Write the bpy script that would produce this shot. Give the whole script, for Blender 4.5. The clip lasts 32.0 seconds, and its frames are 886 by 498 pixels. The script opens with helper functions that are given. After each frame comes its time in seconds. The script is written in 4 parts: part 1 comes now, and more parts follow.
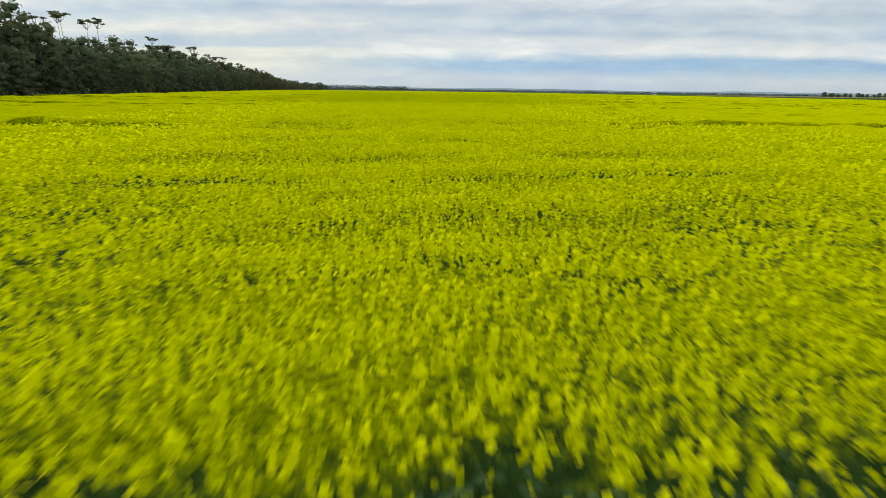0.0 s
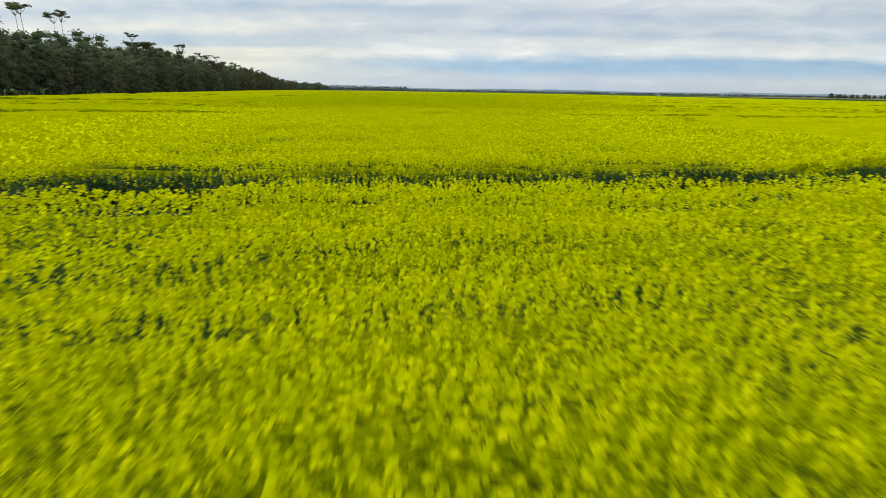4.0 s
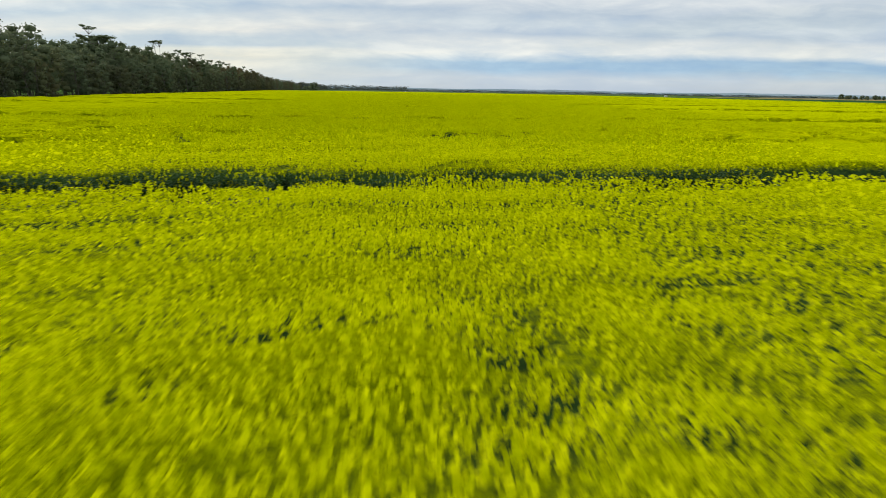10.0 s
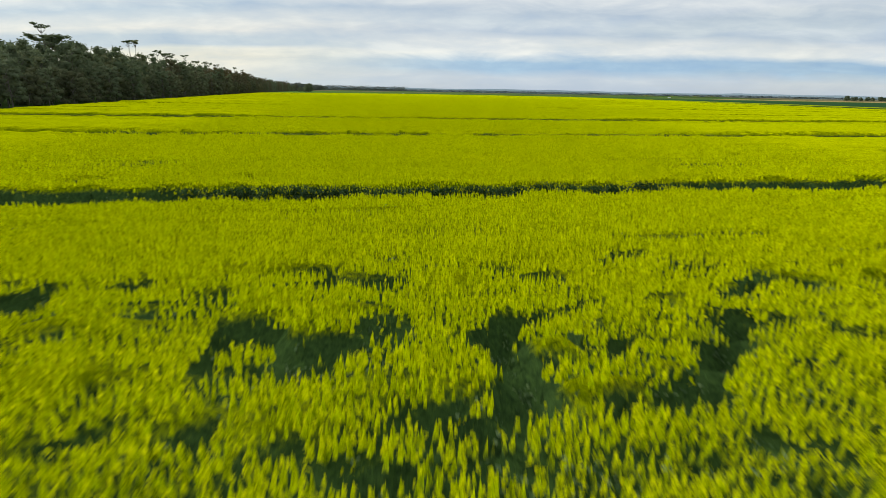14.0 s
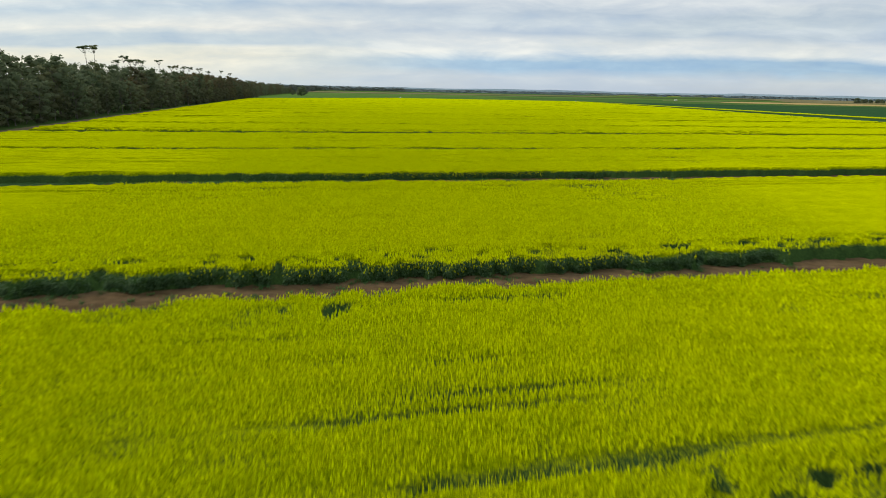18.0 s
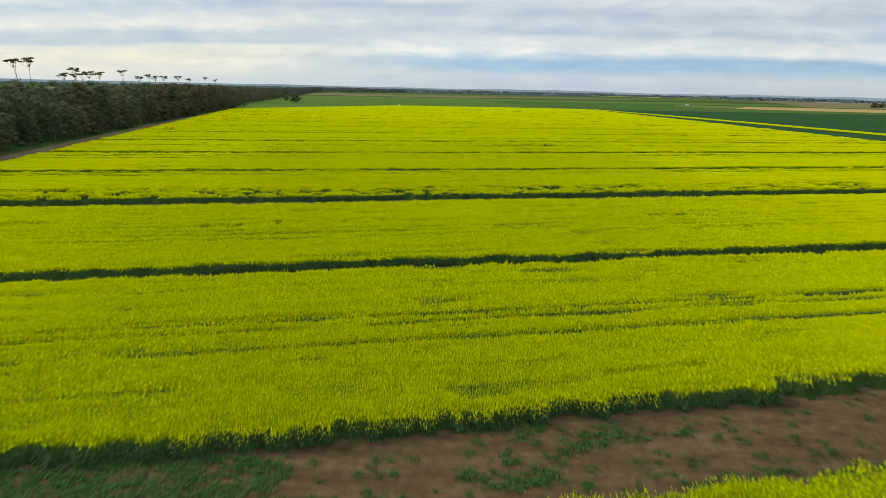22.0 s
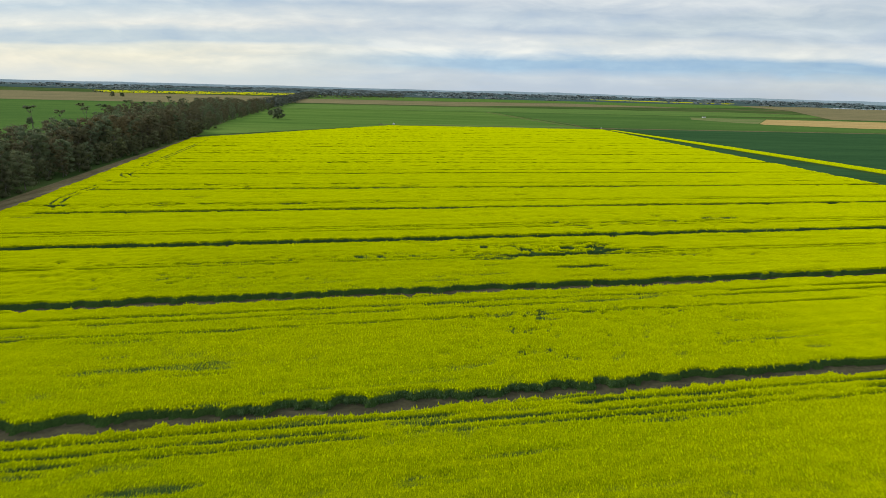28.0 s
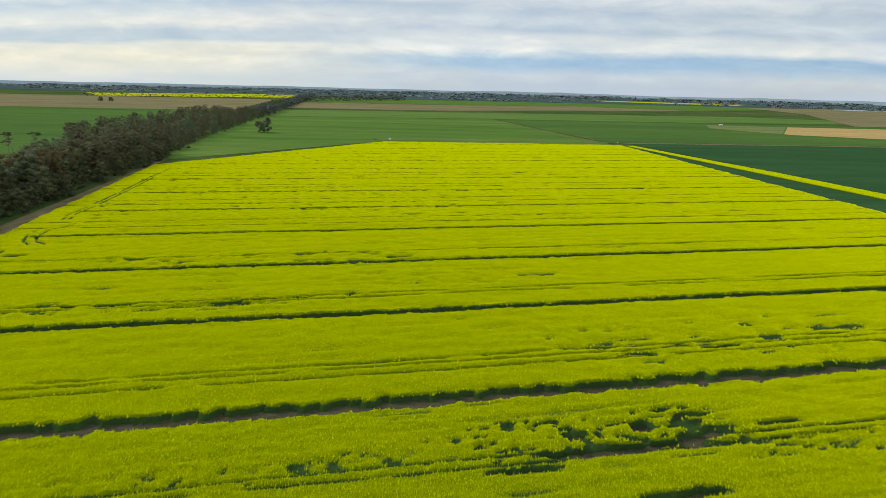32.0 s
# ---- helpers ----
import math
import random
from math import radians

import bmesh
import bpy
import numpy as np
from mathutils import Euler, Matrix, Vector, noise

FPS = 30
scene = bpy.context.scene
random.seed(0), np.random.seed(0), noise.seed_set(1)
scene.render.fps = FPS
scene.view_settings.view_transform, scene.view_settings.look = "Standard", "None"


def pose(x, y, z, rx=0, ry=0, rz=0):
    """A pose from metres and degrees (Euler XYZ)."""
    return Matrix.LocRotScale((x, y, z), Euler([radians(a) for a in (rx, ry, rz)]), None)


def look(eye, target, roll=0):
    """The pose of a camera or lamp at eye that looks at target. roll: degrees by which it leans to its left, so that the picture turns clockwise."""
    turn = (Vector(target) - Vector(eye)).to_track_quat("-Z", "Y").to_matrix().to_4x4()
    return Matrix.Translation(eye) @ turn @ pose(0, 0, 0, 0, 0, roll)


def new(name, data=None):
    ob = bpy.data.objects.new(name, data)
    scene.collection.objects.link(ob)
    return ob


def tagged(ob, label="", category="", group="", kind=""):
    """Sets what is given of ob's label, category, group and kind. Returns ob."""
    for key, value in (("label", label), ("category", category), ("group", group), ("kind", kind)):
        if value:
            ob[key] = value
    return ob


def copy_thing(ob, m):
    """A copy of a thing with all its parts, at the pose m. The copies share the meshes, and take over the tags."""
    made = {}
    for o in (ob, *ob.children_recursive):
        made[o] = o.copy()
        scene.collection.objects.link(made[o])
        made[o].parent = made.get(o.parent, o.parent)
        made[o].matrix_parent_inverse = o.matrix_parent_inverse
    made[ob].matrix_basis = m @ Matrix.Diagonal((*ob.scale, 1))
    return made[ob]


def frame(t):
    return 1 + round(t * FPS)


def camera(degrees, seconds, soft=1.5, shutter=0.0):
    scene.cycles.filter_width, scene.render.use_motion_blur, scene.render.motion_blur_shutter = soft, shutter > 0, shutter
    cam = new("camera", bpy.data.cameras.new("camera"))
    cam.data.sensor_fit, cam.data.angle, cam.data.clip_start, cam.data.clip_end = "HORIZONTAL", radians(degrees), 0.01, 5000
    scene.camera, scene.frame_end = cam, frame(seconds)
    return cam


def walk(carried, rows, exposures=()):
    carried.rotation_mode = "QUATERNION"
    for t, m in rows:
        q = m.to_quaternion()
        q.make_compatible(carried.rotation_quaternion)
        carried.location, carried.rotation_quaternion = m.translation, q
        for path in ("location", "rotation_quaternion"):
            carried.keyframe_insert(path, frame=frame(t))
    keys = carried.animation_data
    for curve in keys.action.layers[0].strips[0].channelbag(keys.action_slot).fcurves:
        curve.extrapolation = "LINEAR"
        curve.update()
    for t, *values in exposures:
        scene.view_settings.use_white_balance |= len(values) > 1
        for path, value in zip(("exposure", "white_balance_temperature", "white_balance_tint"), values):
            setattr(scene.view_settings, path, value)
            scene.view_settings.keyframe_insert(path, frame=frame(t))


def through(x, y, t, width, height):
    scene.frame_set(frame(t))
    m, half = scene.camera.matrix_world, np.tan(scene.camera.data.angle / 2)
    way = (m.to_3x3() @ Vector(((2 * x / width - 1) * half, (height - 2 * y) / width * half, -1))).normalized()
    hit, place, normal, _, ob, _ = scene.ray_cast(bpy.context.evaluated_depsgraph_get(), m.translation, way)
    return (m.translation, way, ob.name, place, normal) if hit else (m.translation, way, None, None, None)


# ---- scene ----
cam = camera(75.0, 32.0, soft=0.75, shutter=0.5)
PATH = [
    (0, (0.00, 0.00, 2.85), (0.00, 96.43, -23.64), 0.82),
    (1, (-0.05, 4.65, 2.93), (-0.07, 101.08, -23.54), 0.85),
    (2, (-0.12, 9.29, 2.98), (-0.17, 105.73, -23.47), 0.88),
    (3, (-0.24, 13.91, 2.98), (-0.32, 110.36, -23.46), 0.91),
    (4, (-0.43, 18.49, 2.97), (-0.54, 114.93, -23.46), 0.93),
    (5, (-0.71, 23.03, 2.99), (-0.85, 119.48, -23.44), 0.95),
    (6, (-1.04, 27.84, 3.05), (-1.19, 124.28, -23.39), 0.97),
    (7, (-1.37, 33.16, 3.14), (-1.53, 129.60, -23.31), 0.99),
    (8, (-1.72, 38.86, 3.24), (-1.87, 135.30, -23.22), 1.00),
    (9, (-2.10, 44.75, 3.33), (-2.20, 141.19, -23.11), 1.01),
    (10, (-2.44, 50.76, 3.46), (-2.47, 147.21, -22.97), 1.02),
    (11, (-2.71, 56.86, 3.66), (-2.67, 153.31, -22.76), 1.03),
    (12, (-2.98, 63.02, 4.06), (-2.85, 159.47, -22.36), 1.05),
    (13, (-3.29, 69.30, 4.74), (-3.09, 165.74, -21.69), 1.07),
    (14, (-3.48, 75.97, 5.68), (-3.21, 172.41, -20.78), 1.10),
    (15, (-3.39, 83.33, 6.81), (-3.07, 179.76, -19.69), 1.13),
    (16, (-3.18, 91.49, 8.10), (-2.82, 187.90, -18.44), 1.14),
    (17, (-3.04, 100.46, 9.52), (-2.67, 196.86, -17.05), 1.15),
    (18, (-3.02, 110.11, 10.99), (-2.66, 206.50, -15.61), 1.15),
    (19, (-3.09, 120.30, 12.49), (-2.76, 216.69, -14.15), 1.15),
    (20, (-3.21, 131.05, 14.24), (-2.93, 227.43, -12.43), 1.17),
    (21, (-3.34, 142.33, 16.42), (-3.10, 238.70, -10.29), 1.21),
    (22, (-3.44, 153.93, 18.80), (-3.26, 250.29, -7.94), 1.27),
    (23, (-3.54, 165.64, 21.17), (-3.39, 261.99, -5.59), 1.33),
    (24, (-3.64, 177.36, 23.66), (-3.48, 273.71, -3.12), 1.39),
    (25, (-3.76, 189.14, 26.43), (-3.55, 285.48, -0.36), 1.43),
    (26, (-3.92, 201.24, 29.36), (-3.66, 297.58, 2.58), 1.46),
    (27, (-4.13, 213.89, 32.31), (-3.81, 310.23, 5.53), 1.48),
    (28, (-4.23, 226.88, 35.16), (-3.88, 323.22, 8.36), 1.49),
    (29, (-4.07, 239.99, 37.86), (-3.75, 336.32, 11.02), 1.48),
    (30, (-3.89, 253.48, 40.50), (-3.64, 349.79, 13.61), 1.46),
    (31, (-3.91, 267.56, 43.20), (-3.76, 363.86, 16.26), 1.44),
    (32, (-4.07, 282.01, 45.96), (-4.04, 378.29, 18.95), 1.42),

]
walk(cam, [(t, look(eye, target, roll)) for t, eye, target, roll in PATH])

# ---- light: an overcast sky with thin bright breaks, low soft sun behind cloud ----
SUN_ELEV, SUN_AZ = 34.0, -62.0        # degrees; azimuth from +y, negative to the left


def build_world():
    w = bpy.data.worlds.new("overcast_sky")
    scene.world = w
    w.use_nodes = True
    nt = w.node_tree
    nt.nodes.clear()
    N, L = nt.nodes.new, nt.links.new
    out = N("ShaderNodeOutputWorld")
    sky = N("ShaderNodeTexSky")
    sky.sky_type, sky.sun_disc = "NISHITA", False
    sky.sun_elevation, sky.sun_rotation = radians(SUN_ELEV), radians(SUN_AZ)
    sky.air_density, sky.dust_density = 1.0, 0.4
    b_sky = N("ShaderNodeBackground")
    b_sky.inputs["Strength"].default_value = 0.09
    L(sky.outputs[0], b_sky.inputs["Color"])
    co = N("ShaderNodeTexCoord")

    def streaks(stretch, scale, detail, off, dist=0.3):
        m = N("ShaderNodeMapping")
        m.inputs["Scale"].default_value = (1.0, 1.0, stretch)
        m.inputs["Location"].default_value = off
        t = N("ShaderNodeTexNoise")
        t.inputs["Scale"].default_value = scale
        t.inputs["Detail"].default_value = detail
        t.inputs["Roughness"].default_value = 0.58
        t.inputs["Distortion"].default_value = dist
        L(co.outputs["Generated"], m.inputs["Vector"])
        L(m.outputs[0], t.inputs["Vector"])
        return t.outputs["Fac"]

    def ramp(src, stops):
        r = N("ShaderNodeValToRGB")
        e = r.color_ramp.elements
        e[0].position, e[0].color = stops[0][0], (*stops[0][1], 1)
        e[1].position, e[1].color = stops[-1][0], (*stops[-1][1], 1)
        for p, c in stops[1:-1]:
            x = e.new(p)
            x.color = (*c, 1)
        L(src, r.inputs[0])
        return r.outputs[0]

    def maths(op, a, b=0.0, c=0.0):
        n = N("ShaderNodeMath")
        n.operation = op
        for k, val in enumerate((a, b, c)):
            if isinstance(val, (int, float)):
                n.inputs[k].default_value = val
            else:
                L(val, n.inputs[k])
        return n.outputs[0]

    def spread(src, a, b, lo, hi):
        n = N("ShaderNodeMapRange")
        n.interpolation_type = "SMOOTHSTEP"
        for key, val in (("From Min", a), ("From Max", b), ("To Min", lo), ("To Max", hi)):
            n.inputs[key].default_value = val
        L(src, n.inputs["Value"])
        return n.outputs[0]

    def blend(fac, a, b, mode="MIX"):
        n = N("ShaderNodeMix")
        n.data_type, n.blend_type = "RGBA", mode
        for key, val in ((0, fac), (6, a), (7, b)):
            if isinstance(val, (int, float)):
                n.inputs[key].default_value = val
            else:
                L(val, n.inputs[key])
        return n.outputs[2]

    # flat cloud sheets seen edge-on: bearing and height over the level ground
    sp = N("ShaderNodeSeparateXYZ")
    L(co.outputs["Generated"], sp.inputs[0])
    deep = maths("MAXIMUM", sp.outputs["Y"], 0.15)
    bear, rise = maths("DIVIDE", sp.outputs["X"], deep), maths("DIVIDE", sp.outputs["Z"], deep)

    def sheet(sx, sy, detail, off, dist=0.2):
        c = N("ShaderNodeCombineXYZ")
        L(maths("MULTIPLY", bear, sx), c.inputs[0])
        L(maths("MULTIPLY", rise, sy), c.inputs[1])
        c.inputs[2].default_value = off
        t = N("ShaderNodeTexNoise")
        t.inputs["Scale"].default_value, t.inputs["Detail"].default_value = 1.0, detail
        t.inputs["Roughness"].default_value, t.inputs["Distortion"].default_value = 0.55, dist
        L(c.outputs[0], t.inputs["Vector"])
        return t.outputs["Fac"]

    wave, puff, wisp = sheet(2.6, 14, 4, 3.7), sheet(6.0, 26, 5, 1.2, 0.6), sheet(17, 62, 4, 8.3)
    slope = spread(bear, -0.8, -0.2, 0.016, 0.0)              # the low bright band sinks to the left
    lift = maths("ADD", maths("ADD", rise, slope), maths("MULTIPLY_ADD", wave, 0.030, -0.015))
    lift = maths("ADD", lift, maths("MULTIPLY_ADD", puff, 0.022, -0.011))
    at = maths("MULTIPLY", lift, 5.0)                          # the ramps run to a rise of 0.2
    left = ramp(at, [(0.02, (0.60, 0.70, 0.76)), (0.10, (0.73, 0.76, 0.73)), (0.24, (0.83, 0.80, 0.69)), (0.30, (0.81, 0.80, 0.72)),
                     (0.345, (0.53, 0.62, 0.70)), (0.42, (0.56, 0.64, 0.71)), (0.49, (0.82, 0.81, 0.77)), (0.56, (0.72, 0.75, 0.76)), (0.63, (0.54, 0.63, 0.72)), (0.72, (0.74, 0.77, 0.79)), (0.9, (0.60, 0.67, 0.74))])
    right = ramp(at, [(0.02, (0.52, 0.60, 0.69)), (0.11, (0.58, 0.65, 0.72)), (0.19, (0.38, 0.54, 0.71)), (0.25, (0.38, 0.54, 0.71)),
                      (0.315, (0.76, 0.79, 0.80)), (0.40, (0.72, 0.75, 0.77)), (0.46, (0.52, 0.60, 0.70)), (0.54, (0.60, 0.67, 0.74)), (0.62, (0.50, 0.58, 0.68)), (0.72, (0.64, 0.69, 0.75)), (0.9, (0.54, 0.62, 0.71))])
    tone = blend(spread(bear, -0.42, 0.10, 0.0, 1.0), left, right)
    mottle = ramp(maths("ADD", maths("MULTIPLY", puff, 0.6), maths("MULTIPLY", wisp, 0.4)), [(0.34, (0.84, 0.91, 0.97)), (0.50, (1.0, 1.02, 1.01)), (0.64, (1.18, 1.16, 1.09))])
    tone = blend(spread(rise, 0.0, 0.05, 0.25, 1.0), tone, blend(1.0, tone, mottle, "MULTIPLY"))
    # overhead and behind: soft mottled sheets
    big, small = streaks(4.6, 3.6, 5, (3.1, 0.4, 1.7), 0.1), streaks(3.6, 10.0, 6, (1.3, 2.4, 0.7), 0.0)
    dome = ramp(maths("ADD", maths("MULTIPLY", big, 0.54), maths("MULTIPLY", small, 0.46)), [(0.40, (0.45, 0.57, 0.70)), (0.47, (0.54, 0.65, 0.75)), (0.53, (0.66, 0.74, 0.78)), (0.61, (0.88, 0.88, 0.82))])
    tone = blend(spread(rise, 0.15, 0.28, 0.0, 1.0), tone, dome)
    cover = ramp(streaks(7.0, 2.2, 5, (0.3, 5.2, 0.35)), [(0.38, (0.85, 0.85, 0.85)), (0.52, (1, 1, 1))])
    b_cl = N("ShaderNodeBackground")
    b_cl.inputs["Strength"].default_value = 1.0
    L(tone, b_cl.inputs["Color"])
    mx = N("ShaderNodeMixShader")
    L(cover, mx.inputs[0])
    L(b_sky.outputs[0], mx.inputs[1])
    L(b_cl.outputs[0], mx.inputs[2])
    L(mx.outputs[0], out.inputs[0])
    s = bpy.data.lights.new("sun", "SUN")
    s.energy, s.angle, s.color = 2.0, radians(12), (1.0, 0.95, 0.86)
    az, el = radians(SUN_AZ), radians(SUN_ELEV)
    to = Vector((math.sin(az) * math.cos(el), math.cos(az) * math.cos(el), math.sin(el)))
    new("sun", s).matrix_world = look(to * 300, (0, 0, 0))


build_world()


# ---- materials ----
def material(name, rough=0.8, spec=0.25):
    m = bpy.data.materials.new(name)
    m.use_nodes = True
    b = m.node_tree.nodes["Principled BSDF"]
    b.inputs["Roughness"].default_value = rough
    b.inputs["Specular IOR Level"].default_value = spec
    return m, m.node_tree, b


def noise_node(nt, scale, detail=3.0, rough=0.55, stretch=(1, 1, 1), turn=0.0):
    g = nt.nodes.new("ShaderNodeNewGeometry")
    mp = nt.nodes.new("ShaderNodeMapping")
    mp.inputs["Scale"].default_value = stretch
    mp.inputs["Rotation"].default_value = (0, 0, turn)
    t = nt.nodes.new("ShaderNodeTexNoise")
    t.inputs["Scale"].default_value, t.inputs["Detail"].default_value, t.inputs["Roughness"].default_value = scale, detail, rough
    nt.links.new(g.outputs["Position"], mp.inputs["Vector"])
    nt.links.new(mp.outputs[0], t.inputs["Vector"])
    return t.outputs["Fac"]


def ramp_node(nt, src, stops):
    r = nt.nodes.new("ShaderNodeValToRGB")
    e = r.color_ramp.elements
    e[0].position, e[0].color = stops[0][0], (*stops[0][1], 1)
    e[1].position, e[1].color = stops[-1][0], (*stops[-1][1], 1)
    for p, c in stops[1:-1]:
        e.new(p).color = (*c, 1)
    nt.links.new(src, r.inputs[0])
    return r.outputs[0]


def mix_node(nt, fac, a, b, mode="MIX"):
    x = nt.nodes.new("ShaderNodeMix")
    x.data_type, x.blend_type = "RGBA", mode
    for key, val in ((0, fac), (6, a), (7, b)):
        if isinstance(val, (int, float)):
            x.inputs[key].default_value = val
        elif isinstance(val, tuple):
            x.inputs[key].default_value = (*val, 1)
        else:
            nt.links.new(val, x.inputs[key])
    return x.outputs[2]


def bump_node(nt, b, src, strength, dist):
    n = nt.nodes.new("ShaderNodeBump")
    n.inputs["Strength"].default_value, n.inputs["Distance"].default_value = strength, dist
    nt.links.new(src, n.inputs["Height"])
    nt.links.new(n.outputs[0], b.inputs["Normal"])


TH = math.atan(0.197)                 # the crop rows run this much across the camera's way
CT, ST = math.cos(TH), math.sin(TH)


def make_canopy(name="canola_canopy", vary=False):
    """Flowering canopy: yellow heads over green foliage; plants are green below the flowers."""
    m, nt, b = material(name, 1.0, 0.0)
    b.inputs["Sheen Roughness"].default_value = 0.42
    b.inputs["Sheen Tint"].default_value = (0.97, 0.98, 0.0, 1)
    fine = noise_node(nt, 9.0, 3, 0.7, (1, 1, 0.6))
    mid = noise_node(nt, 1.3, 4, 0.7, (0.7, 1.3, 1), -TH)
    wide = noise_node(nt, 0.06, 3, 0.55, (0.5, 1.6, 1), -TH)
    yel = ramp_node(nt, fine, [(0.34, (0.050, 0.078, 0.0)), (0.45, (0.165, 0.200, 0.0)), (0.58, (0.298, 0.330, 0.0))])
    tint = ramp_node(nt, mid, [(0.32, (0.66, 0.76, 0.7)), (0.55, (1.0, 1.0, 1.0))])
    yel = mix_node(nt, 1.0, yel, tint, "MULTIPLY")
    tint2 = ramp_node(nt, wide, [(0.3, (0.88, 0.95, 0.8)), (0.7, (1.0, 0.99, 1.0))])
    yel = mix_node(nt, 1.0, yel, tint2, "MULTIPLY")
    if vary:
        gi = nt.nodes.new("ShaderNodeNewGeometry")
        own = ramp_node(nt, gi.outputs["Random Per Island"], [(0.0, (1.0, 1.08, 0.5)), (0.45, (1.75, 1.77, 1.0)), (1.0, (2.45, 2.42, 1.0))])
        yel = mix_node(nt, 1.0, yel, own, "MULTIPLY")
    grn = ramp_node(nt, fine, [(0.3, (0.022, 0.045, 0.014)), (0.7, (0.060, 0.110, 0.026))])
    g = nt.nodes.new("ShaderNodeNewGeometry")
    sp = nt.nodes.new("ShaderNodeSeparateXYZ")
    nt.links.new(g.outputs["Position"], sp.inputs[0])
    ad = nt.nodes.new("ShaderNodeMath")
    ad.operation = "MULTIPLY_ADD"
    nt.links.new(fine, ad.inputs[0])
    ad.inputs[1].default_value = 0.5
    nt.links.new(sp.outputs["Z"], ad.inputs[2])
    mr = nt.nodes.new("ShaderNodeMapRange")
    mr.inputs["From Min"].default_value, mr.inputs["From Max"].default_value = (0.92, 1.20) if vary else (1.0, 1.2)
    nt.links.new(ad.outputs[0], mr.inputs["Value"])
    nt.links.new(mix_node(nt, mr.outputs[0], grn, yel), b.inputs["Base Color"])
    wt = nt.nodes.new("ShaderNodeMath")
    wt.operation = "MULTIPLY"
    wt.inputs[1].default_value = 1.0
    nt.links.new(mr.outputs[0], wt.inputs[0])
    nt.links.new(wt.outputs[0], b.inputs["Sheen Weight"])
    bump_node(nt, b, fine, 0.7, 0.10)
    return m


def make_flower():
    """Thin petals that let light through."""
    m, nt, b = material("canola_petals", 0.9, 0.0)
    g = nt.nodes.new("ShaderNodeNewGeometry")
    c = ramp_node(nt, g.outputs["Random Per Island"], [(0.0, (0.47, 0.51, 0.0)), (0.4, (0.73, 0.76, 0.0)), (1.0, (0.90, 0.89, 0.004))])
    nt.links.new(c, b.inputs["Base Color"])
    tr = nt.nodes.new("ShaderNodeBsdfTranslucent")
    nt.links.new(c, tr.inputs["Color"])
    mx = nt.nodes.new("ShaderNodeMixShader")
    mx.inputs[0].default_value = 0.5
    nt.links.new(b.outputs[0], mx.inputs[1])
    nt.links.new(tr.outputs[0], mx.inputs[2])
    nt.links.new(mx.outputs[0], nt.nodes["Material Output"].inputs["Surface"])
    return m


def make_leaf(name, dark, mid, light, rough=0.55, through=0.35):
    m, nt, b = material(name, rough, 0.12)
    g = nt.nodes.new("ShaderNodeNewGeometry")
    c = ramp_node(nt, g.outputs["Random Per Island"], [(0.0, dark), (0.55, mid), (1.0, light)])
    o = nt.nodes.new("ShaderNodeObjectInfo")
    t = ramp_node(nt, o.outputs["Random"], [(0.0, (0.8, 0.85, 0.8)), (0.5, (1, 1, 1)), (1.0, (1.15, 1.02, 0.9))])
    c = mix_node(nt, 1.0, c, t, "MULTIPLY")
    nt.links.new(c, b.inputs["Base Color"])
    tr = nt.nodes.new("ShaderNodeBsdfTranslucent")
    nt.links.new(c, tr.inputs["Color"])
    mx = nt.nodes.new("ShaderNodeMixShader")
    mx.inputs[0].default_value = through
    nt.links.new(b.outputs[0], mx.inputs[1])
    nt.links.new(tr.outputs[0], mx.inputs[2])
    nt.links.new(mx.outputs[0], nt.nodes["Material Output"].inputs["Surface"])
    return m


def make_field(name, stops, scale, stretch, turn=-TH, fine=(0.75, 1.1), bump=0.0, rough=0.9):
    m, nt, b = material(name, rough, 0.0)
    c = ramp_node(nt, noise_node(nt, scale, 5, 0.6, stretch, turn), stops)
    f = noise_node(nt, 1.6, 4, 0.65)
    t = ramp_node(nt, f, [(0.3, (fine[0],) * 3), (0.7, (fine[1],) * 3)])
    c = mix_node(nt, 1.0, c, t, "MULTIPLY")
    drill = noise_node(nt, scale * 7, 4, 0.6, (stretch[0] * 0.5, stretch[1] * 1.3, stretch[2]), turn)     # uneven growth along the drill rows
    c = mix_node(nt, 1.0, c, ramp_node(nt, drill, [(0.32, (0.80, 0.82, 0.84)), (0.5, (1.0, 1.0, 1.0)), (0.68, (1.18, 1.14, 1.08))]), "MULTIPLY")
    nt.links.new(c, b.inputs["Base Color"])
    if bump:
        bump_node(nt, b, f, 0.8, bump)
    return m


M_CANOPY = make_canopy()
M_TOPS = make_canopy("canola_tops", True)
M_FLOWER = make_flower()
M_LEAF = make_leaf("canola_leaves", (0.062, 0.112, 0.052), (0.105, 0.180, 0.075), (0.19, 0.28, 0.125), 0.8)
M_WEED = make_leaf("weed_leaves", (0.045, 0.11, 0.03), (0.07, 0.17, 0.04), (0.11, 0.23, 0.06), 0.8)
M_GUM = make_leaf("gum_leaves", (0.145, 0.180, 0.092), (0.172, 0.205, 0.108), (0.20, 0.235, 0.125), 0.9, 0.5)
# browner leaf colour, commoner further along the belt
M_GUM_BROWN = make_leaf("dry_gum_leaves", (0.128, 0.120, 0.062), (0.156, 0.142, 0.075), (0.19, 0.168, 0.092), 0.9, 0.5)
# gums far off: greyer than the near ones, distance haze mixed into the colour
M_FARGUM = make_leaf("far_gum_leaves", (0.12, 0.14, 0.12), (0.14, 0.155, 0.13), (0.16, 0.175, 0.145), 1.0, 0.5)
